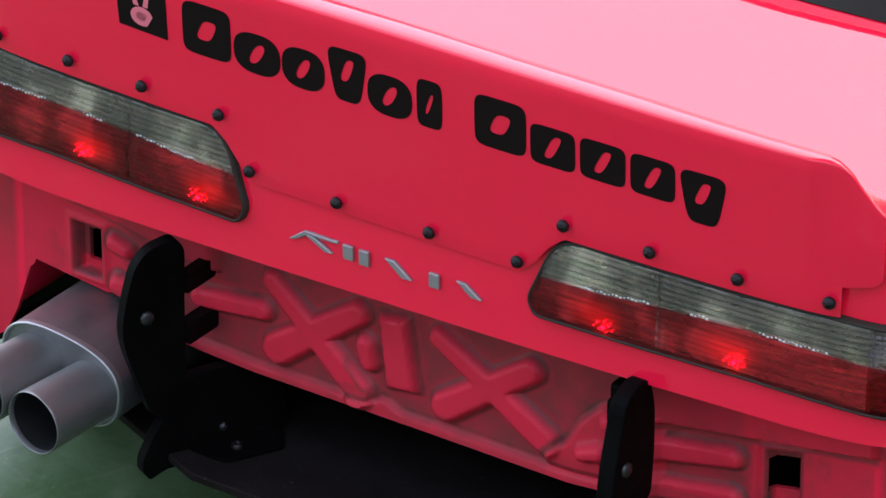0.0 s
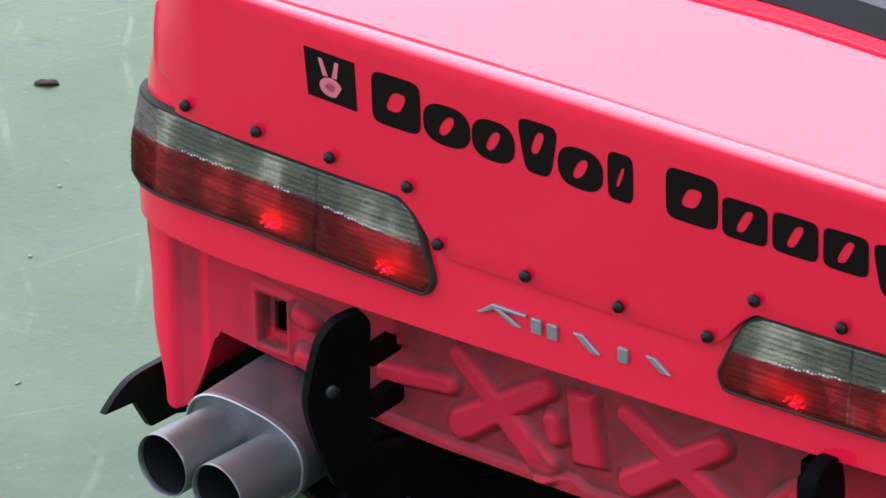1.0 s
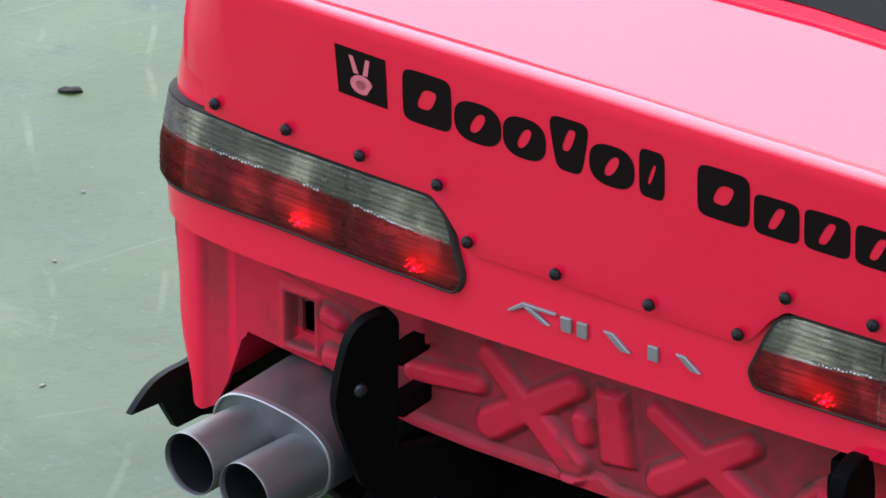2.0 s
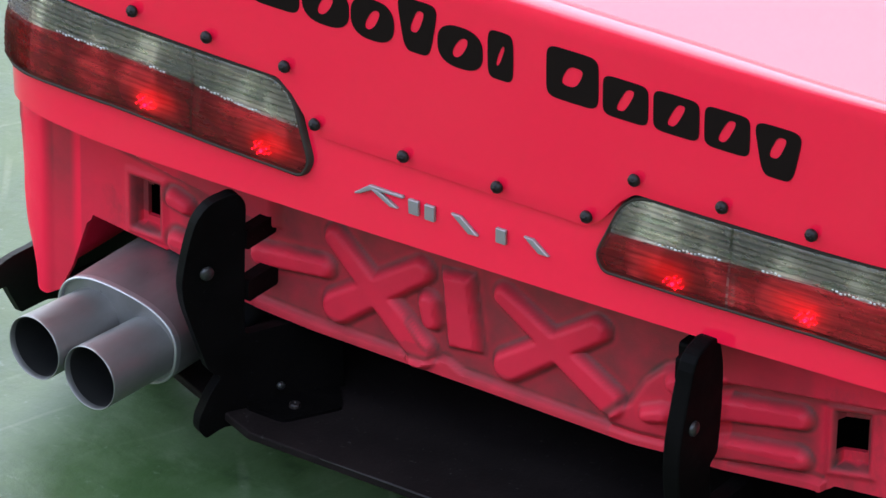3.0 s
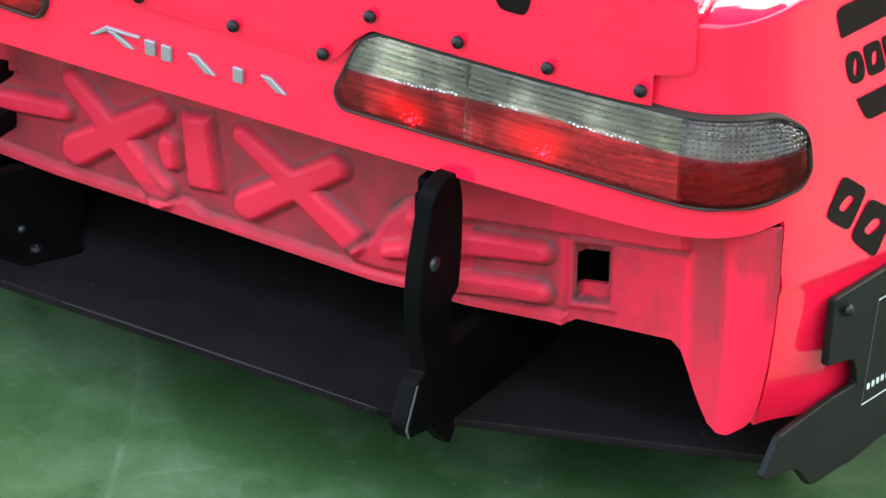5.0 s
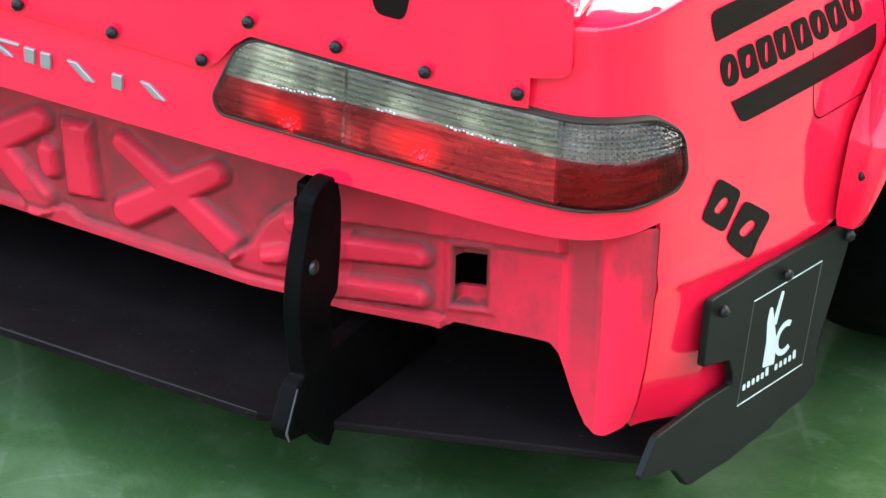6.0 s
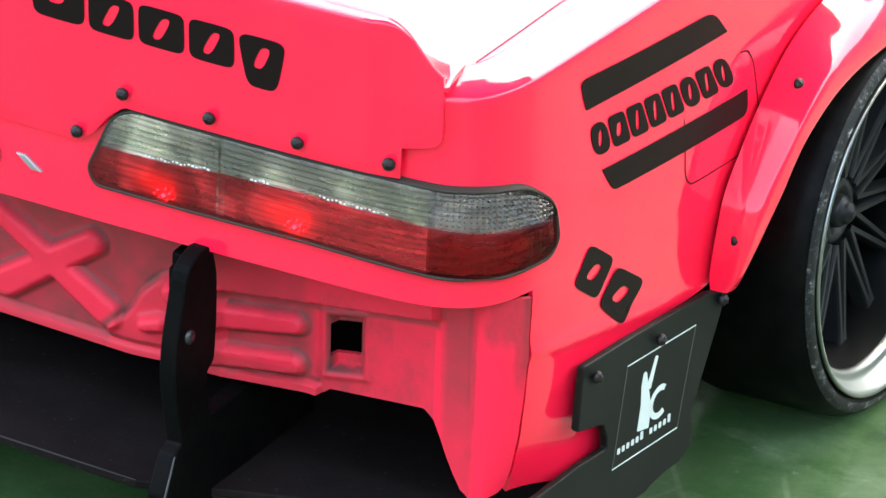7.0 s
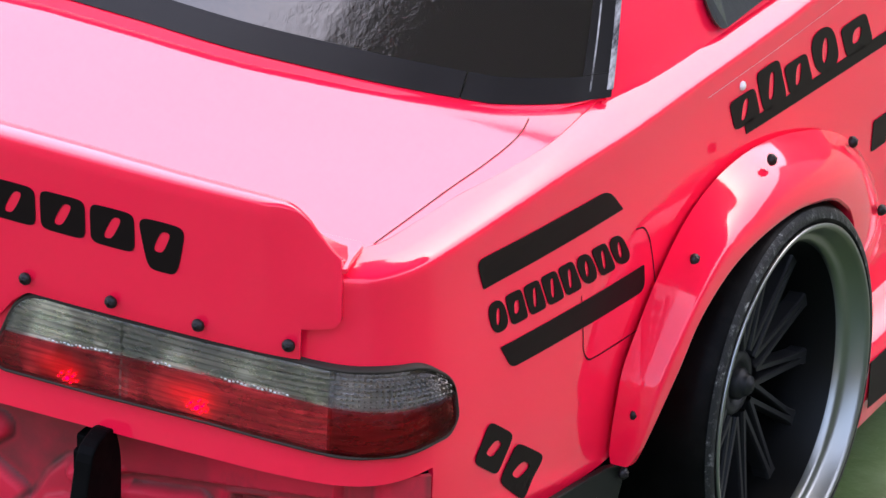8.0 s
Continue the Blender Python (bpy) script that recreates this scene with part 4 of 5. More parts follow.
for x, y, turn, shape, bolts in ((42.2, 0.0, 0.0, FIN_R, [(-5.0, 46.0)]), (-41.2, -3.1, 25.0, FIN_L, [(0.0, 42.3), (12.1, 20.6)])):
    base = Vector((x, y, 0))
    ahead = Vector((math.sin(radians(turn)), math.cos(radians(turn)), 0))
    right = Vector((math.cos(radians(turn)), -math.sin(radians(turn)), 0))
    half = 1.35 if turn == 0 else 1.0
    bm = bmesh.new()
    slab(bm, shape, 2 * half, lambda u, v, w: tuple(base + ahead * u + right * (w - half) + Vector((0, 0, v))))
    fin = bevelled(part("diffuser_fin", bm, black_plastic, car, "upright black diffuser fin", False), 0.5, 2)
    for bolt in bolts:
        bm = bmesh.new()
        o = base + ahead * bolt[0] + right * (half + 0.02) + Vector((0, 0, bolt[1]))
        k = 0.6 if bolt[1] < 30 else 1.0
        lathe(bm, [(0.0, 1.1 * k), (0.3, 1.05 * k), (0.5, 0.8 * k), (0.55, 0.01)], 20, lambda p: tuple(o + right * p[0] + ahead * p[1] + Vector((0, 0, p[2]))))
        part("bolt", bm, worn_bolt, fin, "worn bolt head")
    if not turn:
        bm = bmesh.new()
        slab(bm, [(-11.55, 22.6), (-8.75, 28.5), (-8.35, 28.4), (-11.0, 22.6), (-10.3, 20.95), (-10.6, 20.9)], 0.06, lambda u, v, w: tuple(base + ahead * u + right * (half + w) + Vector((0, 0, v))))
        part("scraped_edge", bm, material("pale_scraped_plastic", (0.10, 0.095, 0.095), 0.6), fin, "pale scraped edge", False)
    if turn:
        bm = bmesh.new()
        slab(bm, rounded([(6.0, 1.0), (22.0, 1.0), (19.0, 7.6), (9.0, 7.6)], 1.0, 2), 1.0, lambda u, v, w: tuple(base + ahead * u + right * v + Vector((0, 0, 18.2 + w - 0.06 * (y + ahead.y * u)))))
        part("bracket", bm, black_plastic, fin, "flat black foot bolted to the tray", False)
    for x0, x1, y0, y1, z0, z1 in (((-39.4, -37.5, 2.4, 9.6, 44.4, 47.4), (-39.4, -37.2, 2.4, 9.6, 36.0, 39.4)) if x < 0 else ((39.4, 41.2, -3.6, 2.6, 51.4, 55.0), (37.0, 39.0, 1.0, 9.4, 51.6, 54.6), (38.4, 40.9, 0.0, 3.6, 38.0, 42.0))):
        bm = bmesh.new()
        slab(bm, rounded([(y0, z0), (y1, z0), (y1, z1), (y0, z1)], 0.5, 2), x1 - x0, lambda u, v, w: (x0 + w, u, v))
        part("bracket", bm, black_plastic, fin, "black angle bracket", False)
for x in (-54.0,):
    bm = bmesh.new()
    slab(bm, [(12, 18.5), (58, 16), (58, 30), (16, 29), (12, 26)], 1.6, lambda u, v, w: (x - 0.8 + w, u, v))
    bevelled(part("under_strake", bm, black_plastic, car, "black upright strake under the tail", False), 0.3)

# ---- exhaust ----
exhaust = new("exhaust")
exhaust.parent = car
tagged(exhaust, "satin silver oval silencer with two round tips")


def oval(hx, hz, n=48, p=2.6):
    out = []
    for k in range(n):
        a = 2 * math.pi * k / n
        c, s = math.cos(a), math.sin(a)
        out.append((hx * math.copysign(abs(c) ** (2 / p), c), hz * math.copysign(abs(s) ** (2 / p), s)))
    return out


bm = bmesh.new()
rows = []
for y, k in ((26, 0.0), (26, 0.9), (25.2, 1.0), (-3.2, 1.0), (-3.2, 0.9), (-3.2, 0.0)):
    rows.append([(-56.8 + (u * 0.99 + v * 0.13) * k, y, 27.6 + (v * 0.99 - u * 0.13) * k) for u, v in oval(11.0, 6.9)])
grid(bm, rows, closed=True)
sharp(part("silencer", bm, steel, exhaust, "oval satin metal silencer"), 50)
bm = bmesh.new()
rows = []
for y, k in ((-2.6, 1.004), (-3.5, 1.012), (-3.8, 1.006), (-3.9, 0.985), (-3.75, 0.968), (-3.1, 0.962)):
    rows.append([(-56.8 + (u * 0.99 + v * 0.13) * k, y, 27.6 + (v * 0.99 - u * 0.13) * k) for u, v in oval(11.0, 6.9)])
grid(bm, rows, closed=True)
part("end_rim", bm, material("bright_rolled_metal", (0.42, 0.41, 0.41), 0.4, 0.8), exhaust, "bright rolled rim of the silencer")
# much darker metal for the inside of the tips
bore_mat = material("dark_tip_bore", (0.04, 0.039, 0.038), 0.45, 0.7)
for cx, cz, tip_x, tip_z in ((-61.4, 28.0, -62.6, 28.1), (-51.2, 26.5, -52.4, 26.5)):
    bm = bmesh.new()
    base = Vector((cx, -2.5, cz))
    ax = (Vector((tip_x, -16.0, tip_z)) - base).normalized()
    r_, u_ = ax.cross(Vector((0, 0, 1))).normalized(), None
    u_ = r_.cross(ax).normalized()
    rows = []
    for d, r in ((0, 4.75), (12.9, 5.0), (13.25, 4.98), (13.35, 4.9), (13.25, 4.82), (12.3, 4.8)):
        rows.append([tuple(base + ax * d + (r_ * math.cos(a) + u_ * math.sin(a)) * r) for a in np.linspace(0, 2 * math.pi, 40, endpoint=False)])
    grid(bm, rows, closed=True)
    tip = part("exhaust_tip", bm, steel, exhaust, "round satin metal tip")
    bm = bmesh.new()
    rows = []
    for d, r in ((12.3, 4.8), (3, 4.6), (1.0, 4.4), (1.0, 0.01)):
        rows.append([tuple(base + ax * d + (r_ * math.cos(a) + u_ * math.sin(a)) * r) for a in np.linspace(0, 2 * math.pi, 40, endpoint=False)])
    grid(bm, rows, closed=True)
    part("bore", bm, bore_mat, tip, "dark inside of the tip")

# ---- wheels ----
rubber = material("black_slick_rubber", (0.018, 0.018, 0.018), 0.5)
t, b = nodes_of(rubber)
t.links.new(ramp(t, noise_node(t, 260.0, 6.0), [(0.35, (0.0015, 0.0014, 0.0013)), (0.75, (0.004, 0.0036, 0.0032))]), b.inputs["Base Color"])
grit = ramp(t, noise_node(t, 65.0, 8.0, 0.75), [(0.50, 0.0), (0.68, 0.8)])
t.links.new(mix(t, grit, b.inputs["Base Color"].links[0].from_socket, (0.009, 0.0082, 0.0065)), b.inputs["Base Color"])
b.inputs["Specular IOR Level"].default_value = 0.055
t.links.new(ramp(t, noise_node(t, 90.0, 6.0), [(0.3, 0.34), (0.8, 0.62)]), b.inputs["Roughness"])
scuffed = material("chalky_scuffed_rubber", (0.012, 0.012, 0.012), 0.55, 0.0, 0.0, 1.5, 0.25)
t, b = nodes_of(scuffed)
t.links.new(ramp(t, noise_node(t, 520.0, 5.0, 0.75), [(0.52, (0.010, 0.010, 0.010)), (0.60, (0.06, 0.06, 0.058)), (0.70, (0.38, 0.38, 0.36))]), b.inputs["Base Color"])
bump(scuffed, noise_node(t, 520.0, 5.0, 0.75), 0.5, 0.0004)
polished = material("polished_silver_lip", (0.25, 0.255, 0.24), 0.34, 1.0)
barrel_mat = material("satin_grey_barrel", (0.014, 0.0143, 0.0135), 0.42, 0.85)
spoke_mat = material("satin_black_spokes", (0.013, 0.013, 0.013), 0.42, 0.0, 0.0, 1.5, 0.16)
disc_mat = material("dull_black_disc", (0.003, 0.003, 0.003), 0.8, 0.0, 0.0, 1.5, 0.05)


def wheel_at(x, y, side, camber=3.0):
    """A wheel whose outer face looks along side; x is the plane of its lip."""
    wheel = new("wheel")
    wheel.parent = car
    tagged(wheel, "deep-dish silver wheel with black mesh spokes and slick tyre")
    bm = bmesh.new()
    lathe(bm, [(-1.2, 26.0), (-0.6, 26.9), (-0.2, 27.6), (-0.5, 28.6), (-1.6, 29.6), (-3.4, 30.3), (-6, 30.5), (-20, 30.5), (-22.6, 30.2), (-24.6, 29.2), (-25.6, 27.4), (-25.2, 26)], 96)
    part("tyre", bm, rubber, wheel, "black slick tyre with scuffed shoulder")
    bm = bmesh.new()
    lathe(bm, [(-0.16, 27.5), (-0.22, 28.0), (-0.42, 28.65), (-0.9, 29.15)], 96)
    part("tyre_shoulder", bm, scuffed, wheel, "scuffed chalky ring on the shoulder")
    bm = bmesh.new()
    lathe(bm, [(-1.0, 26.4), (-0.1, 26.8), (0.15, 26.55), (0.05, 26.1), (-0.5, 25.7), (-2.4, 24.9), (-2.9, 24.3), (-2.9, 23.9), (-3.3, 23.4), (-4.2, 23.2)], 96)
    part("rim", bm, polished, wheel, "polished silver rim lip")
    bm = bmesh.new()
    lathe(bm, [(-4.2, 23.2), (-9.5, 22.0), (-25.0, 21.8), (-25.4, 26.2)], 96)
    part("barrel", bm, barrel_mat, wheel, "satin dark grey barrel")
    bm = bmesh.new()
    lathe(bm, [(-18.0, 21.9), (-18.6, 12.0), (-18.6, 0.01)], 64)
    part("brake_disc", bm, disc_mat, wheel, "black inner disc")
    # each pair of legs leaves two points of the hub and meets in one broad foot on the barrel
    for k in range(14):
        for d in (-1, 1):
            bm = bmesh.new()
            a0, a1 = 2 * math.pi * (k + 0.5 + d * 0.5) / 14, 2 * math.pi * (k + 0.5 + d * 0.045) / 14
            p, q = Vector((-9.9, 5.4 * math.cos(a0), 5.4 * math.sin(a0))), Vector((-9.2, 22.2 * math.cos(a1), 22.2 * math.sin(a1)))
            ax = (q - p).normalized()
            w = ax.cross(Vector((1, 0, 0))).normalized()
            n = w.cross(ax)
            n = n if n.x > 0 else -n
            vs = []
            for f, hw, deep in ((0.0, 0.5, 2.6), (0.5, 0.46, 2.2), (0.85, 0.52, 2.0), (0.94, 0.7, 2.0), (1.0, 0.9, 2.0)):
                c = p.lerp(q, f)
                vs.append([tuple(c + w * sx * hw + n * sz) for sx, sz in ((-1, -deep), (-1, 0.35), (-0.7, 0.7), (0.7, 0.7), (1, 0.35), (1, -deep))])
            grid(bm, vs, closed=True)
            part("spoke", bm, spoke_mat, wheel, "", False)
    bm = bmesh.new()
    lathe(bm, [(-14, 5.4), (-10.2, 5.2), (-9.7, 4.8), (-9.6, 3.4), (-10.2, 3.2), (-10.2, 0.01)], 42)
    part("hub_plate", bm, spoke_mat, wheel, "black hub plate between the spokes")
    bm = bmesh.new()
    lathe(bm, [(-10.2, 2.6), (-9.2, 2.5), (-8.8, 2.2), (-8.7, 1.8), (-8.0, 1.7), (-7.6, 1.4), (-7.5, 0.8), (-7.2, 0.7), (-7.2, 0.01)], 24)
    part("hub", bm, spoke_mat, wheel, "black hub with wheel nut")
    wheel.matrix_world = Matrix.Translation(Vector((side * x, y, WHEEL_Z)) * MM) @ (Matrix.Rotation(0 if side > 0 else math.pi, 4, 'Z')) @ Matrix.Rotation(radians(-camber), 4, 'Y')
    return wheel


for y in (WHEEL_Y, FRONT_Y):
    for side in (1, -1):
        wheel_at(100.3, y, side)

# ---- arch flares ----
F_OUT = catmull([(59.0, 37.8), (59.7, 44.0), (61.4, 50.4), (65.6, 56.6), (71.3, 62.2), (78.9, 67.4), (87.9, 70.4), (97.2, 71.2), (107.0, 70.2), (117.0, 67.6), (127.3, 63.6), (136.2, 58.0), (143.5, 50.6), (148.4, 42.2), (149.6, 34.0)], 6)
F_IN = catmull([(60.4, 38.0), (61.6, 42.6), (64.4, 47.6), (67.0, 51.8), (72.2, 57.8), (81.0, 62.0), (91.4, 63.3), (102.6, 62.6), (111.0, 60.4), (117.0, 58.2), (121.5, 55.4), (126.5, 51.2), (131.0, 44.0), (134.0, 37.0), (134.5, 33.0)], 6)
for side in (1, -1):
    bm = bmesh.new()
    rows = []
    for f in (0, 0.004, 0.014, 0.03, 0.055, 0.085, 0.12, 0.16, 0.21, 0.27, 0.34, 0.43, 0.54, 0.66, 0.8, 0.92, 1.0):
        row = []
        for i, (o, q) in enumerate(zip(F_OUT, F_IN)):
            g = i / (len(F_OUT) - 1)
            top = math.sin(math.pi * min(max(g * 1.05, 0), 1)) ** 0.6
            wide = 94.2 + 5.2 * top
            y, z = o[0] + (q[0] - o[0]) * f, o[1] + (q[1] - o[1]) * f
            xb = side_x(o[0], min(o[1], 90))[0] + 0.9
            x = xb + (wide - xb) * (1 - (1 - f) ** (3.2 + 10 * (1 - smooth((g - 0.27) / 0.15))))
            row.append((side * x, y, z))
        rows.append(row)
    rows.append([(side * (94.0 + 5.0 * math.sin(math.pi * min(1.05 * i / (len(F_IN) - 1), 1)) ** 0.6), q[0] + 0.2, q[1] - 0.6) for i, q in enumerate(F_IN)])
    rows.append([(side * 90.0, q[0] + (WHEEL_Y - q[0]) * 0.05, q[1] - 0.8) for q in F_IN])
    grid(bm, rows)
    flare = part("arch_flare", bm, paint, car, "glossy pink bolt-on wheel arch flare")
    thicken(flare, 0.7)
    for x, y, z in ((93.2, 60.9, 45.8), (94.6, 75.8, 64.6), (94.8, 100.2, 70.6), (94.6, 130.2, 61.0), (94.6, 143.0, 44.0)):
        screw(flare, (side * (x + 0.4), y, z), (side, -0.15, 0.45 if z > 60 else 0.1), y)

# ---- side plates under the rear wings ----
PLATE = rounded([(23.9, 41.5), (38.1, 40.4), (57.1, 38.4), (61.9, 36.8), (60.8, 33.6), (55.8, 23.7), (53.9, 19.9), (54.6, 16.8), (54.3, 14.1), (51.0, 13.0), (47.8, 13.1), (43.3, 12.7), (42.6, 12.3), (37.3, 12.5), (31.0, 12.3),
                 (27.2, 12.8), (21.8, 13.1), (20.3, 13.6), (17.1, 17.5), (16.0, 18.3), (9.0, 19.9), (8.0, 20.6), (11.8, 25.5), (24.2, 25.5), (31.0, 24.9), (30.8, 27.0), (29.7, 29.5), (23.0, 31.4)], 0.5, 2)
HOOK = rounded([(17.0, 36.0), (60.2, 30.0), (63.0, 27.0), (56, 11.0), (47, 6.0), (30, 8.6), (19.5, 12.2), (13.2, 12.8), (10.4, 17.4), (9.8, 18.8), (2.1, 19.9), (4.8, 21.8), (8.2, 23.2), (11.6, 23.4), (16, 23.0), (22, 23.0), (22, 28.0)], [0.5] * 10 + [0.2] + [1.5] * 3 + [0.5] * 3, 2)
for side, outline in ((1, PLATE), (-1, HOOK)):
    bm = bmesh.new()
    if side < 0:
        slab(bm, outline, 1.2, lambda u, v, w: (-88.5 - w - 0.02 * u, u, v))
    else:
        slab(bm, outline, 1.2, lambda u, v, w: (86.925 + w + 0.075 * u, u, v))
    plate = bevelled(part("side_plate", bm, plate_black, car, "matt black plate screwed under the rear wing", False), 0.25)
    for y, z in ((26.6, 38.9), (43.3, 37.2), (60.0, 36.2)) if side > 0 else ((20.3, 42.8), (38.0, 40.2), (55.0, 38.9)):
        screw(plate, (88.1 + 0.075 * y if side > 0 else -89.7 - 0.02 * y, y, z - (0 if side > 0 else 10)), (side, -0.075, 0), y)

# side skirts between the wheels
for side in (1, -1):
    bm = bmesh.new()
    rows = []
    for y in np.linspace(136, 322, 32):
        e = 1 - 0.25 * smooth((y - 290) / 32)
        rows.append([(side * (89.5 + dx * e), y, z) for dx, z in ((0.0, 25.4), (3.0, 24.6), (6.4, 23.7), (7.9, 23.2), (8.5, 22.4), (8.6, 19.0), (8.3, 14.0), (7.8, 10.0), (7.2, 8.2), (4.0, 7.8), (0.0, 8.4))])
    grid(bm, rows)
    skirt = thicken(part("side_skirt", bm, paint, car, "glossy pink side skirt"), 0.7)
    if side > 0:
        bm = bmesh.new()
        slab(bm, [(133, 20.6), (150, 20.2), (150, 11.4), (133, 12.4)], 0.08, lambda u, v, w: (98.25 + w, max(u, 136.5), v))
        part("lettering_block", bm, decal_black, skirt, "plain black lettering block", False)

# near-black sheets added behind the rear panel to keep the hollow tail dark
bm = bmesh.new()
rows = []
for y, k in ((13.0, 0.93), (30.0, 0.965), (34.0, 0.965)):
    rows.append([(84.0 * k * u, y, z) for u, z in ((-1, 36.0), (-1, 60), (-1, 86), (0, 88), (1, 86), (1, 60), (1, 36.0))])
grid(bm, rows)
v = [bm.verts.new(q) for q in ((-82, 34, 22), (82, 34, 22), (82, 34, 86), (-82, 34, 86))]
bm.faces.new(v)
part("dark_backing", bm, black_plastic, car, "near-black sheets added to keep the tail dark inside", False)

# ---- decals ----


def patch(name, outline, point, mat, parent, out, label="", step=1.5):
    """A thin film on a surface: outline in (s, z), point(s, z, out) places it."""
    bm = bmesh.new()
    n = len(outline)
    dense = []
    for i in range(n):
        a, c = Vector(outline[i]), Vector(outline[(i + 1) % n])
        k = max(1, int((c - a).length / step))
        dense += [tuple(a.lerp(c, j / k)) for j in range(k)]
    vs = [bm.verts.new((s, z, 0)) for s, z in dense]
    bm.faces.new(vs)
    bmesh.ops.triangulate(bm, faces=bm.faces)
    bmesh.ops.subdivide_edges(bm, edges=[e for e in bm.edges if e.calc_length() > 2.2], cuts=3)
    bmesh.ops.triangulate(bm, faces=bm.faces)
    for q in bm.verts:
        q.co = Vector(point(q.co.x, q.co.y, out))
    ob = part(name, bm, mat, parent, label, False)
    m = ob.modifiers.new("film", 'SOLIDIFY')
    m.thickness, m.offset = 0.08 * MM, 0
    return ob


def quad(corners, u0, u1, v0=0.0, v1=1.0, lean=0.0):
    """A piece of a four-cornered field (top left, top right, bottom right, bottom left)."""
    a, c, d, e = (Vector(q) for q in corners)
    f = lambda u, v: tuple(a.lerp(c, u).lerp(e.lerp(d, u), v))
    return [f(u0 + lean, v0), f(u1 + lean, v0), f(u1, v1), f(u0, v1)]


def outline_of(p, hx, hy, cx, cy, top=1.0, low=1.0, n=36):
    """A rounded field of half sizes hx, hy round (cx, cy); top and low narrow its ends."""
    pts = []
    for u, v in oval(1.0, 1.0, n, p):
        f = (v + 1) / 2
        pts.append((cx + hx * u * (low + (top - low) * f), cy + hy * v))
    return pts


# each shape: outer field and slanted opening
SIGNS = {
    "round": [((2.6, 0.5, 0.5, 0.5, 0.5), (2.2, 0.12, 0.26, 0.5, 0.5))],
    "block": [((6, 0.5, 0.5, 0.5, 0.5), (3, 0.11, 0.30, 0.5, 0.5))],
    "wide": [((6, 0.5, 0.5, 0.5, 0.5), (3, 0.16, 0.2, 0.5, 0.5))],
    "narrow": [((5, 0.36, 0.5, 0.5, 0.5), (2.5, 0.06, 0.22, 0.5, 0.5))],
    "taper": [((5, 0.5, 0.5, 0.5, 0.5, 1, 0.6), (3, 0.11, 0.22, 0.5, 0.6))],
}


def sign(kind, corners, point, parent, out):
    """A plain black vinyl shape with an opening, filling a four-cornered field (top left, top right, bottom right, bottom left)."""
    a, c, d, e = (Vector(q) for q in corners)
    at = lambda u, v: point(*tuple(a.lerp(c, u).lerp(e.lerp(d, u), 1 - v)), out)
    bm = bmesh.new()
    for outer, inner in SIGNS[kind]:
        o, i = outline_of(*outer), [(u + 0.42 * (v - inner[4]), v) for u, v in outline_of(*inner)]
        grid(bm, [[at(q[0] + (r[0] - q[0]) * f, q[1] + (r[1] - q[1]) * f) for q, r in zip(o, i)] for f in (0, 0.33, 0.67, 1)], closed=True)
    ob = part("lettering_block", bm, decal_black, parent, "plain black vinyl shape", False)
    m = ob.modifiers.new("film", 'SOLIDIFY')
    m.thickness, m.offset = 0.08 * MM, 0
    return ob


# lettering on the spoiler: one plain shape for each sign
for kind, s0, s1, z0, z1 in (("wide", -34.3, -25.8, 86.5, 94.6), ("round", -25.3, -17.2, 86.3, 92.6), ("round", -16.9, -9.6, 86.3, 92.6), ("taper", -9.2, -2.2, 86.5, 94.6), ("round", -2.3, 5.2, 86.3, 92.6), ("narrow", 5.2, 11.0, 86.5, 93.8), ("wide", 15.6, 24.0, 86.5, 94.3),
                             ("block", 24.7, 31.9, 86.4, 92.4), ("block", 32.7, 39.9, 86.5, 92.5), ("block", 40.7, 47.7, 86.5, 92.5), ("taper", 48.2, 55.8, 84.7, 92.4)):
    sign(kind, [(s0, z1), (s1, z1), (s1, z0), (s0, z0)], sp_point, spoiler, 0.1)
patch("logo_square", [(-46.3, 94.9), (-37.3, 94.7), (-37.1, 87.1), (-45.8, 87.4)], sp_point, decal_black, spoiler, 0.1, "black square logo")
pink_vinyl = material("pink_vinyl_decal", (0.80, 0.16, 0.20), 0.4)
ringed = [(-41.6 + 2.0 * math.cos(a), 89.6 + 1.5 * math.sin(a)) for a in np.linspace(0.2, 5.2, 14)] + [(-41.6 + 1.0 * math.cos(a), 89.6 + 0.7 * math.sin(a)) for a in np.linspace(5.2, 0.2, 14)]
patch("logo_shape", ringed, sp_point, pink_vinyl, spoiler, 0.16, "pale pink open ring shape")
for x0, x1 in ((-43.4, -42.5), (-40.4, -40.9)):
    patch("logo_shape", [(x0 - 0.35, 93.8), (x0 + 0.35, 93.8), (x1 + 0.45, 91.2), (x1 - 0.45, 91.2)], sp_point, pink_vinyl, spoiler, 0.16, "pale pink bar shape")

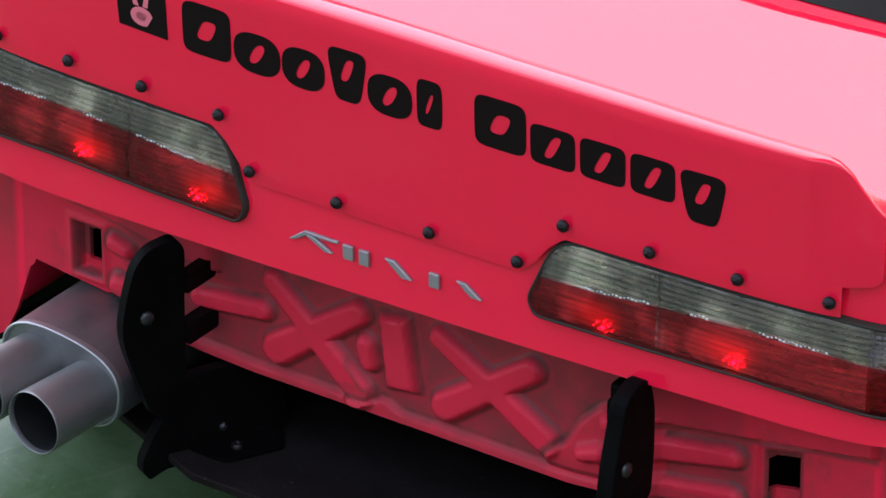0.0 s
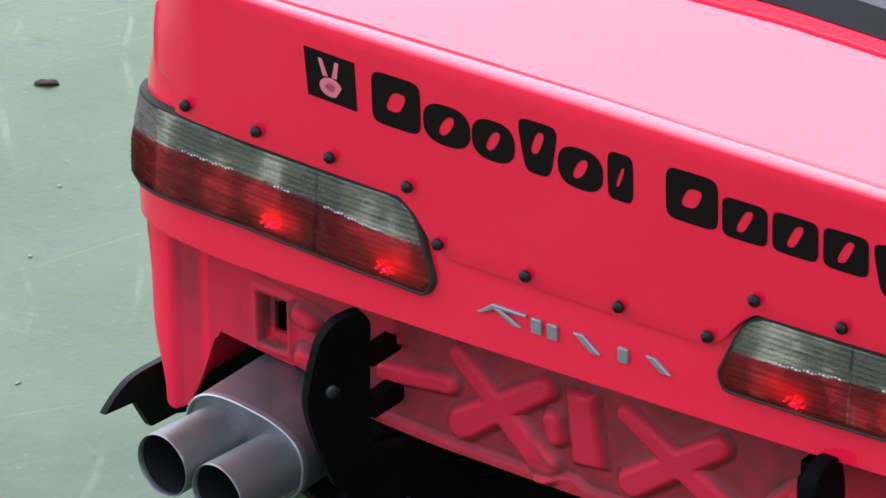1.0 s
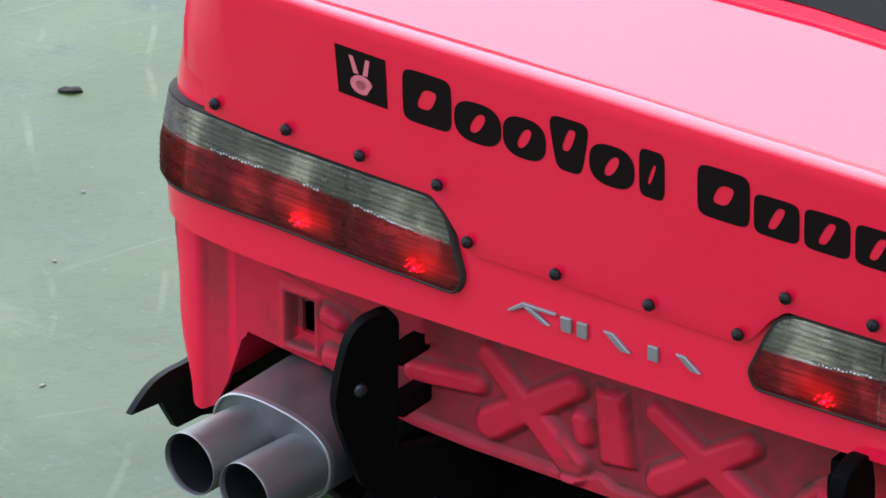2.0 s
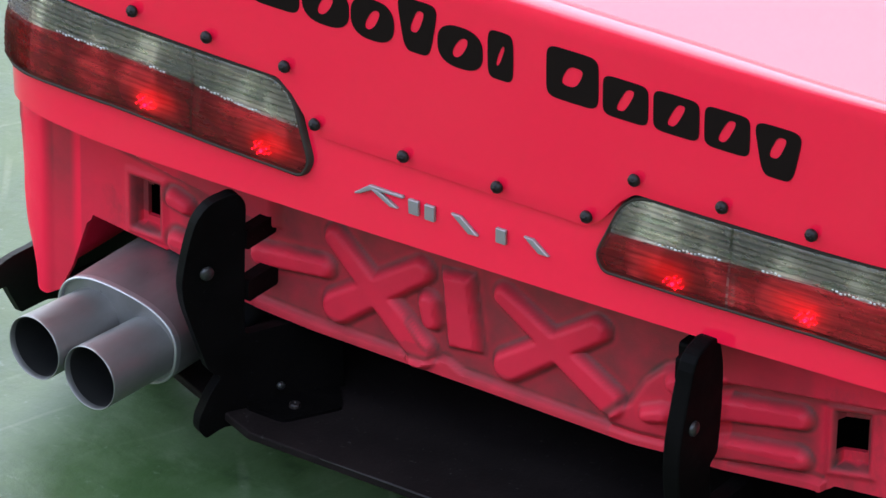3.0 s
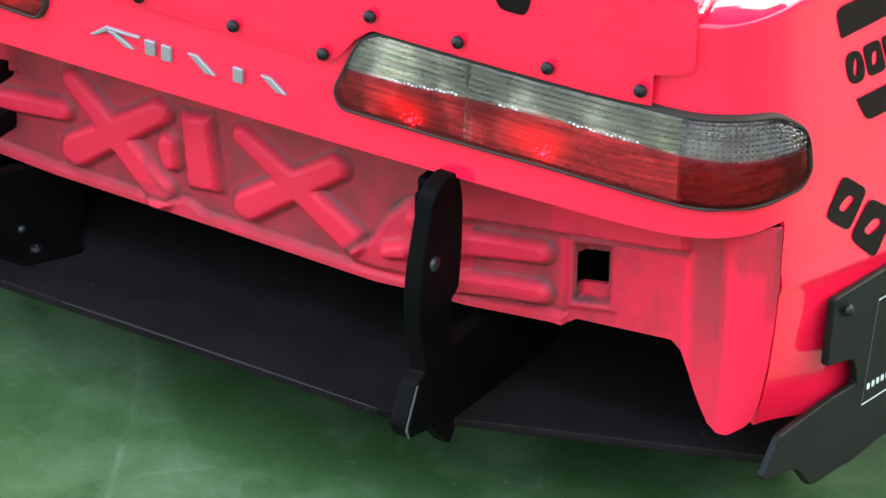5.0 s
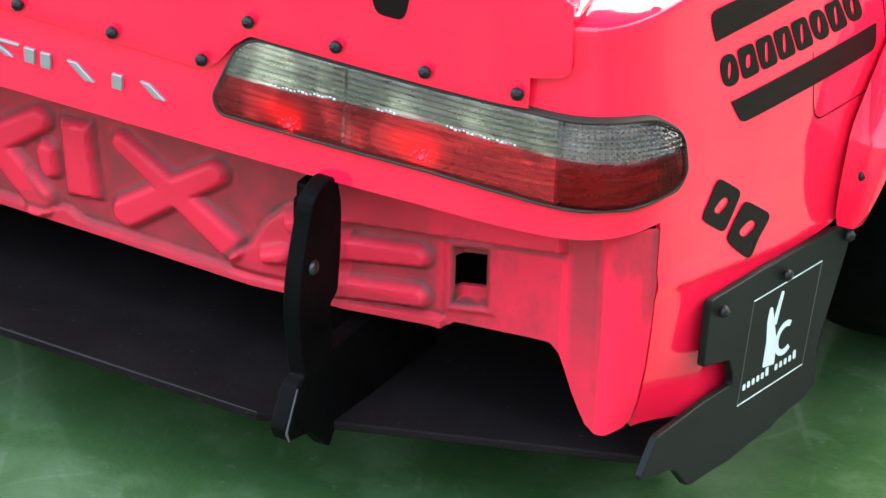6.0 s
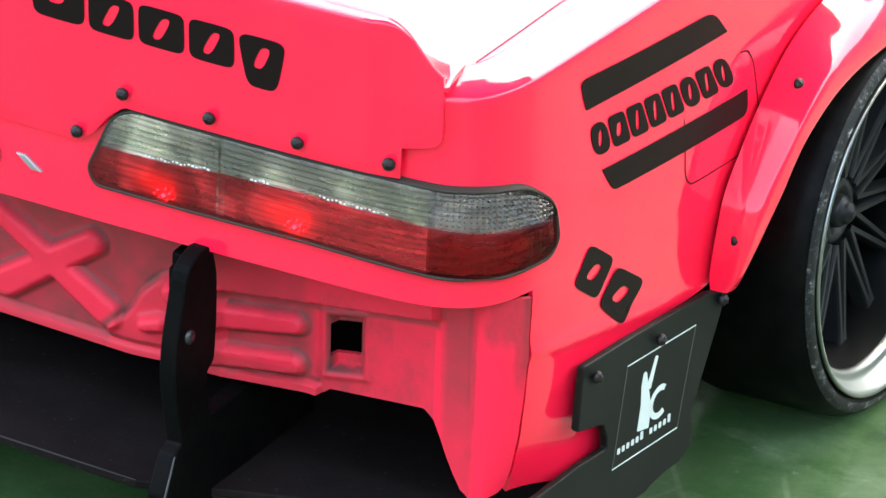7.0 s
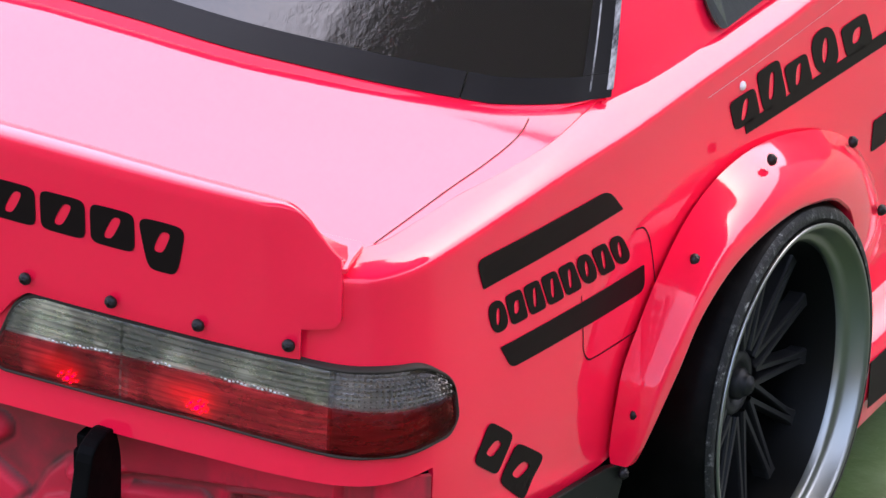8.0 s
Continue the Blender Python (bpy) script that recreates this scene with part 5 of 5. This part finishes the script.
# raised silver emblem on the tail: plain slanted strokes
emblem = new("emblem")
emblem.parent = car
tagged(emblem, "raised silver emblem of slanted strokes")
for pts in ([(-16.6, 61.5), (-14.0, 63.4), (-8.2, 63.4), (-8.2, 63.0), (-13.4, 62.9), (-15.4, 61.7), (-16.4, 61.4)], [(-14.0, 62.9), (-12.4, 62.9), (-9.0, 61.2), (-10.4, 61.1)], [(-7.4, 63.3), (-5.6, 63.3), (-5.5, 61.1), (-7.2, 61.1)],
            [(-4.6, 63.3), (-2.9, 63.3), (-2.8, 61.0), (-4.5, 61.0)], [(-0.2, 63.3), (1.5, 63.3), (4.6, 61.1), (2.9, 61.0)],
            [(7.4, 63.4), (9.1, 63.4), (9.2, 61.2), (7.5, 61.2)], [(12.0, 63.5), (13.6, 63.5), (16.4, 61.6), (14.6, 61.6)]):
    bm = bmesh.new()
    a = [bm.verts.new(skin(s, z, 0.1)) for s, z in pts]
    c = [bm.verts.new(skin(s, z, 0.62)) for s, z in pts]
    bm.faces.new(c)
    for i in range(len(pts)):
        bm.faces.new((a[i], a[(i + 1) % len(pts)], c[(i + 1) % len(pts)], c[i]))
    bevelled(part("stroke", bm, chrome, emblem, "", False), 0.1, 1)

# flank decals, on the right flank
patch("stripe", rounded([(104.4, 84.0), (138.6, 81.2), (142.5, 76.6), (105.8, 79.1)], [1.6, 2.4, 0.3, 0.3], 4), skin, decal_black, body, 0.12, "black vinyl stripe")
patch("stripe", rounded([(109.3, 68.8), (147.9, 65.6), (148.2, 61.4), (111.8, 64.6)], [0.3, 0.3, 2.2, 1.4], 4), skin, decal_black, body, 0.12, "black vinyl stripe")
FIELD = [(106.2, 76.4), (141.9, 73.2), (144.9, 67.9), (107.5, 71.3)]
for k, kind in enumerate(("round", "wide", "block", "block", "block", "round", "block", "round")):
    sign(kind, quad(FIELD, k / 8 + 0.006, (k + 1) / 8 - 0.008), skin, body, 0.12)
for kind, corners in (("wide", [(106.3, 58.7), (112.5, 53.9), (108.6, 48.9), (102.3, 53.8)]), ("wide", [(113.4, 52.2), (121.0, 46.6), (115.1, 41.9), (109.2, 47.6)])):
    sign(kind, corners, skin, body, 0.16)
FIELD = [(177.7, 83.0), (228.6, 80.0), (232.6, 68.6), (180.2, 73.2)]
patch("stripe", quad(FIELD, 0.0, 1.0, 0.80, 1.0), skin, decal_black, body, 0.12, "black vinyl underline")
for k, (kind, u0, u1) in enumerate((("block", -0.06, 0.10), ("block", 0.12, 0.27), ("block", 0.29, 0.44), ("round", 0.47, 0.63), ("wide", 0.67, 0.85))):
    sign(kind, quad(FIELD, u0, u1, 0.1 if k % 2 else 0.3, 0.84, -0.01), skin, body, 0.12)

patch("lettering_block", rounded([(224.5, 57.4), (230, 57.0), (230, 51.6), (224.5, 52)], 0.6, 3), skin, decal_black, body, 0.12, "plain black lettering block")
# edge of the clear film over the lettering, and a small white rivet
line = catmull([(168.2, 84.2), (186.2, 83.6), (212, 82.4), (236, 81.2)], 8)
bm = bmesh.new()
grid(bm, [[skin(q[0], q[1] - 0.07, 0.07), skin(q[0], q[1] + 0.07, 0.07)] for q in line])
part("film_edge", bm, material("pale_pink_film_edge", (0.85, 0.45, 0.50), 0.4), body, "fine pale film edge")
bm = bmesh.new()
o, r_, u, out = frame_on(lambda a, c: skin(179.2 + a, 81.4 + c, 0.0))
lathe(bm, [(0.0, 0.75), (0.3, 0.7), (0.5, 0.45), (0.55, 0.01)], 16, lambda p: tuple(o + out * p[0] + r_ * p[1] + u * p[2]))
part("rivet", bm, material("white_plastic_rivet", (0.75, 0.74, 0.70), 0.4), body, "small white rivet")
# fuel flap line
flap = catmull([(146.1, 71.9), (148.3, 71.2), (149.7, 69.2), (150.4, 66.4), (151.8, 59.3)], 6), catmull([(130.3, 68.0), (130.6, 62), (130.8, 59.0), (132.1, 57.2), (134.3, 56.7), (141, 56.1), (149.5, 55.4)], 6)
for line in flap:
    bm = bmesh.new()
    grid(bm, [[skin(q[0] - 0.10, q[1] - 0.10, 0.06), skin(q[0] + 0.10, q[1] + 0.10, 0.06)] for q in line])
    part("flap_line", bm, decal_black, body, "thin dark fuel flap line")

faint_decal = material("faint_grey_sticker_edge", (0.06, 0.065, 0.062), 0.5)
# sticker on the side plate: a fine pale frame, a pale open ring with bars, a row of small blocks
for side in (1,):
    place = lambda u, v, w: (88.125 + 0.075 * u + w, u, v)
    plates = [o for o in car.children if o.name.startswith("side_plate")]
    plate = plates[0]
    frame_q = [(35.5, 36.3), (53.7, 34.7), (50.0, 19.4), (32.6, 20.7)]
    for a, c in ((0, 1), (2, 3), (1, 2), (3, 0)):
        bm = bmesh.new()
        p, q = frame_q[a], frame_q[c]
        if a in (0, 2):
            slab(bm, [(p[0], p[1] - 0.09), (q[0], q[1] - 0.09), (q[0], q[1] + 0.09), (p[0], p[1] + 0.09)], 0.06, place)
        else:
            slab(bm, [(p[0] - 0.07, p[1]), (p[0] + 0.07, p[1]), (q[0] + 0.07, q[1]), (q[0] - 0.07, q[1])], 0.06, place)
        part("sticker_edge", bm, pale_decal if a in (0, 2) else faint_decal, plate, "fine pale sticker edge", False)
    ring = [(44.6 + 2.7 * math.cos(a), 26.3 + 2.7 * math.sin(a)) for a in np.linspace(0.9, 5.3, 16)] + [(44.6 + 1.75 * math.cos(a), 26.3 + 1.75 * math.sin(a)) for a in np.linspace(5.3, 0.9, 16)]
    for shape in (ring, rounded([(40.0, 33.2), (40.7, 33.1), (41.6, 29.6), (42.4, 26.6), (42.0, 23.2), (38.9, 24.0), (39.6, 28.0), (39.5, 31.2)], 0.3, 2), rounded([(43.0, 34.6), (43.7, 34.3), (42.0, 29.6), (40.9, 30.2)], 0.25, 2)):
        bm = bmesh.new()
        slab(bm, shape, 0.06, place)
        part("sticker_shape", bm, pale_decal, plate, "pale grey plain shape", False)
    for k in range(12):
        if k == 6:
            continue
        u = 33.8 + 1.22 * k
        z = 22.6 - 0.08 * (u - 33.8)
        bm = bmesh.new()
        slab(bm, rounded([(u, z + (1.35 if k in (5, 11) else 0.95)), (u + 0.72, z + (1.3 if k in (5, 11) else 0.9)), (u + 0.72, z - 0.06), (u, z)], 0.2, 2), 0.06, place)
        part("lettering_block", bm, pale_decal, plate, "", False)

# ---- unseen roof and walls, added to block and shape the light ----
# west edge follows the window's reflection; the other edges are set for light
concrete = material("dark_unseen_roof", (0.10, 0.09, 0.08), 0.8)
t, b = nodes_of(concrete)
t.links.new(ramp(t, noise_node(t, 1.2, 7.0), [(0.3, (0.085, 0.078, 0.07)), (0.75, (0.13, 0.12, 0.105))]), b.inputs["Base Color"])
bm = bmesh.new()
slab(bm, [(-850, -850), (2500, -850), (2500, 2300), (-850, 2300)], 250, lambda u, v, w: (u, v, 2700 + w))
unseen_roof = part("unseen_roof", bm, concrete, None, "unseen dark brown roof that blocks overhead light", False)
tagged(unseen_roof, kind="structure")

# out-of-view walls, added only to limit sky light and shape reflections
block_mat = material("dull_grey_light_block", (0.13, 0.13, 0.12), 0.85)
t, b = nodes_of(block_mat)
t.links.new(ramp(t, noise_node(t, 1.6, 7.0), [(0.3, (0.10, 0.10, 0.095)), (0.75, (0.16, 0.155, 0.145))]), b.inputs["Base Color"])
pale_block = material("pale_light_block", (0.5, 0.49, 0.47), 0.85)
t, b = nodes_of(pale_block)
t.links.new(ramp(t, noise_node(t, 1.6, 7.0), [(0.3, (0.42, 0.41, 0.39)), (0.75, (0.56, 0.55, 0.52))]), b.inputs["Base Color"])
for name, outline, high, label in (("block_south", [(-6000, -4700), (5500, -4700), (5500, -4500), (-6000, -4500)], 1700, "unseen low grey wall added to block low light"), ("block_east", [(5500, -4700), (5700, -4700), (5700, 5480), (5500, 5480)], 3000, "unseen tall grey wall added to cut side light"), ("block_north", [(-6000, 5500), (1000, 5500), (1000, 5650), (-6000, 5650)], 1900, "unseen low grey wall added to limit the sky"), ("block_northeast", [(1000, 5480), (5700, 5480), (5700, 5680), (1000, 5680)], 2300, "unseen pale wall added to shape reflections")):
    bm = bmesh.new()
    slab(bm, outline, high, lambda u, v, w: (u, v, w))
    tagged(part(name, bm, pale_block if "pale" in label else block_mat, None, label, False), kind="structure")

floor_mat = material("green_floor_paint", (0.06, 0.12, 0.06), 0.4)
t, b = nodes_of(floor_mat)
big = noise_node(t, 7.0, 8.0, 0.62)
fine = noise_node(t, 60.0, 9.0, 0.7)
base = mix(t, ramp(t, big, [(0.33, 0.0), (0.68, 1.0)]), (0.022, 0.062, 0.016), (0.066, 0.116, 0.043))
blotch = ramp(t, noise_node(t, 30.0, 9.0, 0.74), [(0.46, 0.0), (0.64, 0.7)])
worn = mix(t, blotch, base, (0.108, 0.165, 0.08))
scuff = ramp(t, noise_node(t, 24.0, 8.0, 0.78, (0.6, 1.6, 1)), [(0.57, 0.0), (0.72, 0.45)])
worn = mix(t, scuff, worn, (0.21, 0.26, 0.16))
for turn, size, keep in ((-38.0, 16.0, 0.30), (24.0, 22.0, 0.18)):
    # long thin scratches, broken up along their length
    c, mp, w = (t.nodes.new("ShaderNode" + n) for n in ("TexCoord", "Mapping", "TexWave"))
    mp.inputs["Rotation"].default_value = (0, 0, radians(turn))
    w.inputs["Scale"].default_value = size
    w.inputs["Distortion"].default_value = 5.0
    w.inputs["Detail"].default_value = 2.0
    w.inputs["Detail Scale"].default_value = 0.7
    t.links.new(c.outputs["Object"], mp.inputs[0])
    t.links.new(mp.outputs[0], w.inputs["Vector"])
    line = ramp(t, w.outputs["Fac"], [(0.985, 0.0), (1.0, keep)])
    gate = ramp(t, noise_node(t, 26.0 + turn * 0.1, 6.0, 0.75), [(0.50, 0.0), (0.60, 1.0)])
    both = t.nodes.new("ShaderNodeMath")
    both.operation = 'MULTIPLY'
    t.links.new(line, both.inputs[0])
    t.links.new(gate, both.inputs[1])
    worn = mix(t, both.outputs[0], worn, (0.26, 0.30, 0.20))
dirty = mix(t, ramp(t, fine, [(0.30, 0.6), (0.42, 0.0)]), worn, (0.018, 0.032, 0.018))
speck = ramp(t, noise_node(t, 380.0, 4.0, 0.7), [(0.63, 0.0), (0.71, 0.35)])
t.links.new(mix(t, speck, dirty, (0.22, 0.26, 0.20)), b.inputs["Base Color"])
t.links.new(ramp(t, noise_node(t, 60.0, 9.0, 0.74), [(0.38, 0.28), (0.62, 0.46)]), b.inputs["Roughness"])
b.inputs["Specular IOR Level"].default_value = 0.33
bump(floor_mat, noise_node(t, 75.0, 7.0, 0.6), 0.25, 0.002)
bm = bmesh.new()
grid(bm, [[(x, y, 0) for x in (-300000, 300000)] for y in (-300000, 300000)])
ground = part("ground", bm, floor_mat, None, "worn green painted concrete floor with scuffs", False)
tagged(ground, kind="structure")

# flecks of loose dirt on the floor
fleck_mat = material("pale_rubber_crumb", (0.26, 0.28, 0.22), 0.8)
dark_fleck = material("dark_rubber_crumb", (0.02, 0.02, 0.018), 0.8)
rng = random.Random(5)
for k, (x, y, r) in enumerate(((-157, 64, 0.4), (-198, 117, 1.1), (-170, 87, 0.4), (-130, 29, 0.4))):
    bm = bmesh.new()
    bmesh.ops.create_icosphere(bm, subdivisions=2, radius=r)
    for q in bm.verts:
        q.co = Vector((q.co.x * (1.9 if k == 1 else 1.5), q.co.y, max(q.co.z, -0.5 * r) * 0.5)) * rng.uniform(0.8, 1.25)
    low = min(q.co.z for q in bm.verts)
    bmesh.ops.rotate(bm, matrix=Matrix.Rotation(0.62 if k == 1 else rng.uniform(0, 6.2), 3, 'Z'), verts=bm.verts)
    bmesh.ops.translate(bm, vec=(x, y, -low - 0.02), verts=bm.verts)
    ob = part("floor_fleck", bm, dark_fleck if k == 1 else fleck_mat, None, "", False)
    tagged(ob, ("tiny dark" if k == 1 else "tiny pale") + " rubber crumb lying on the green floor", "crumb", "crumbs on the floor")
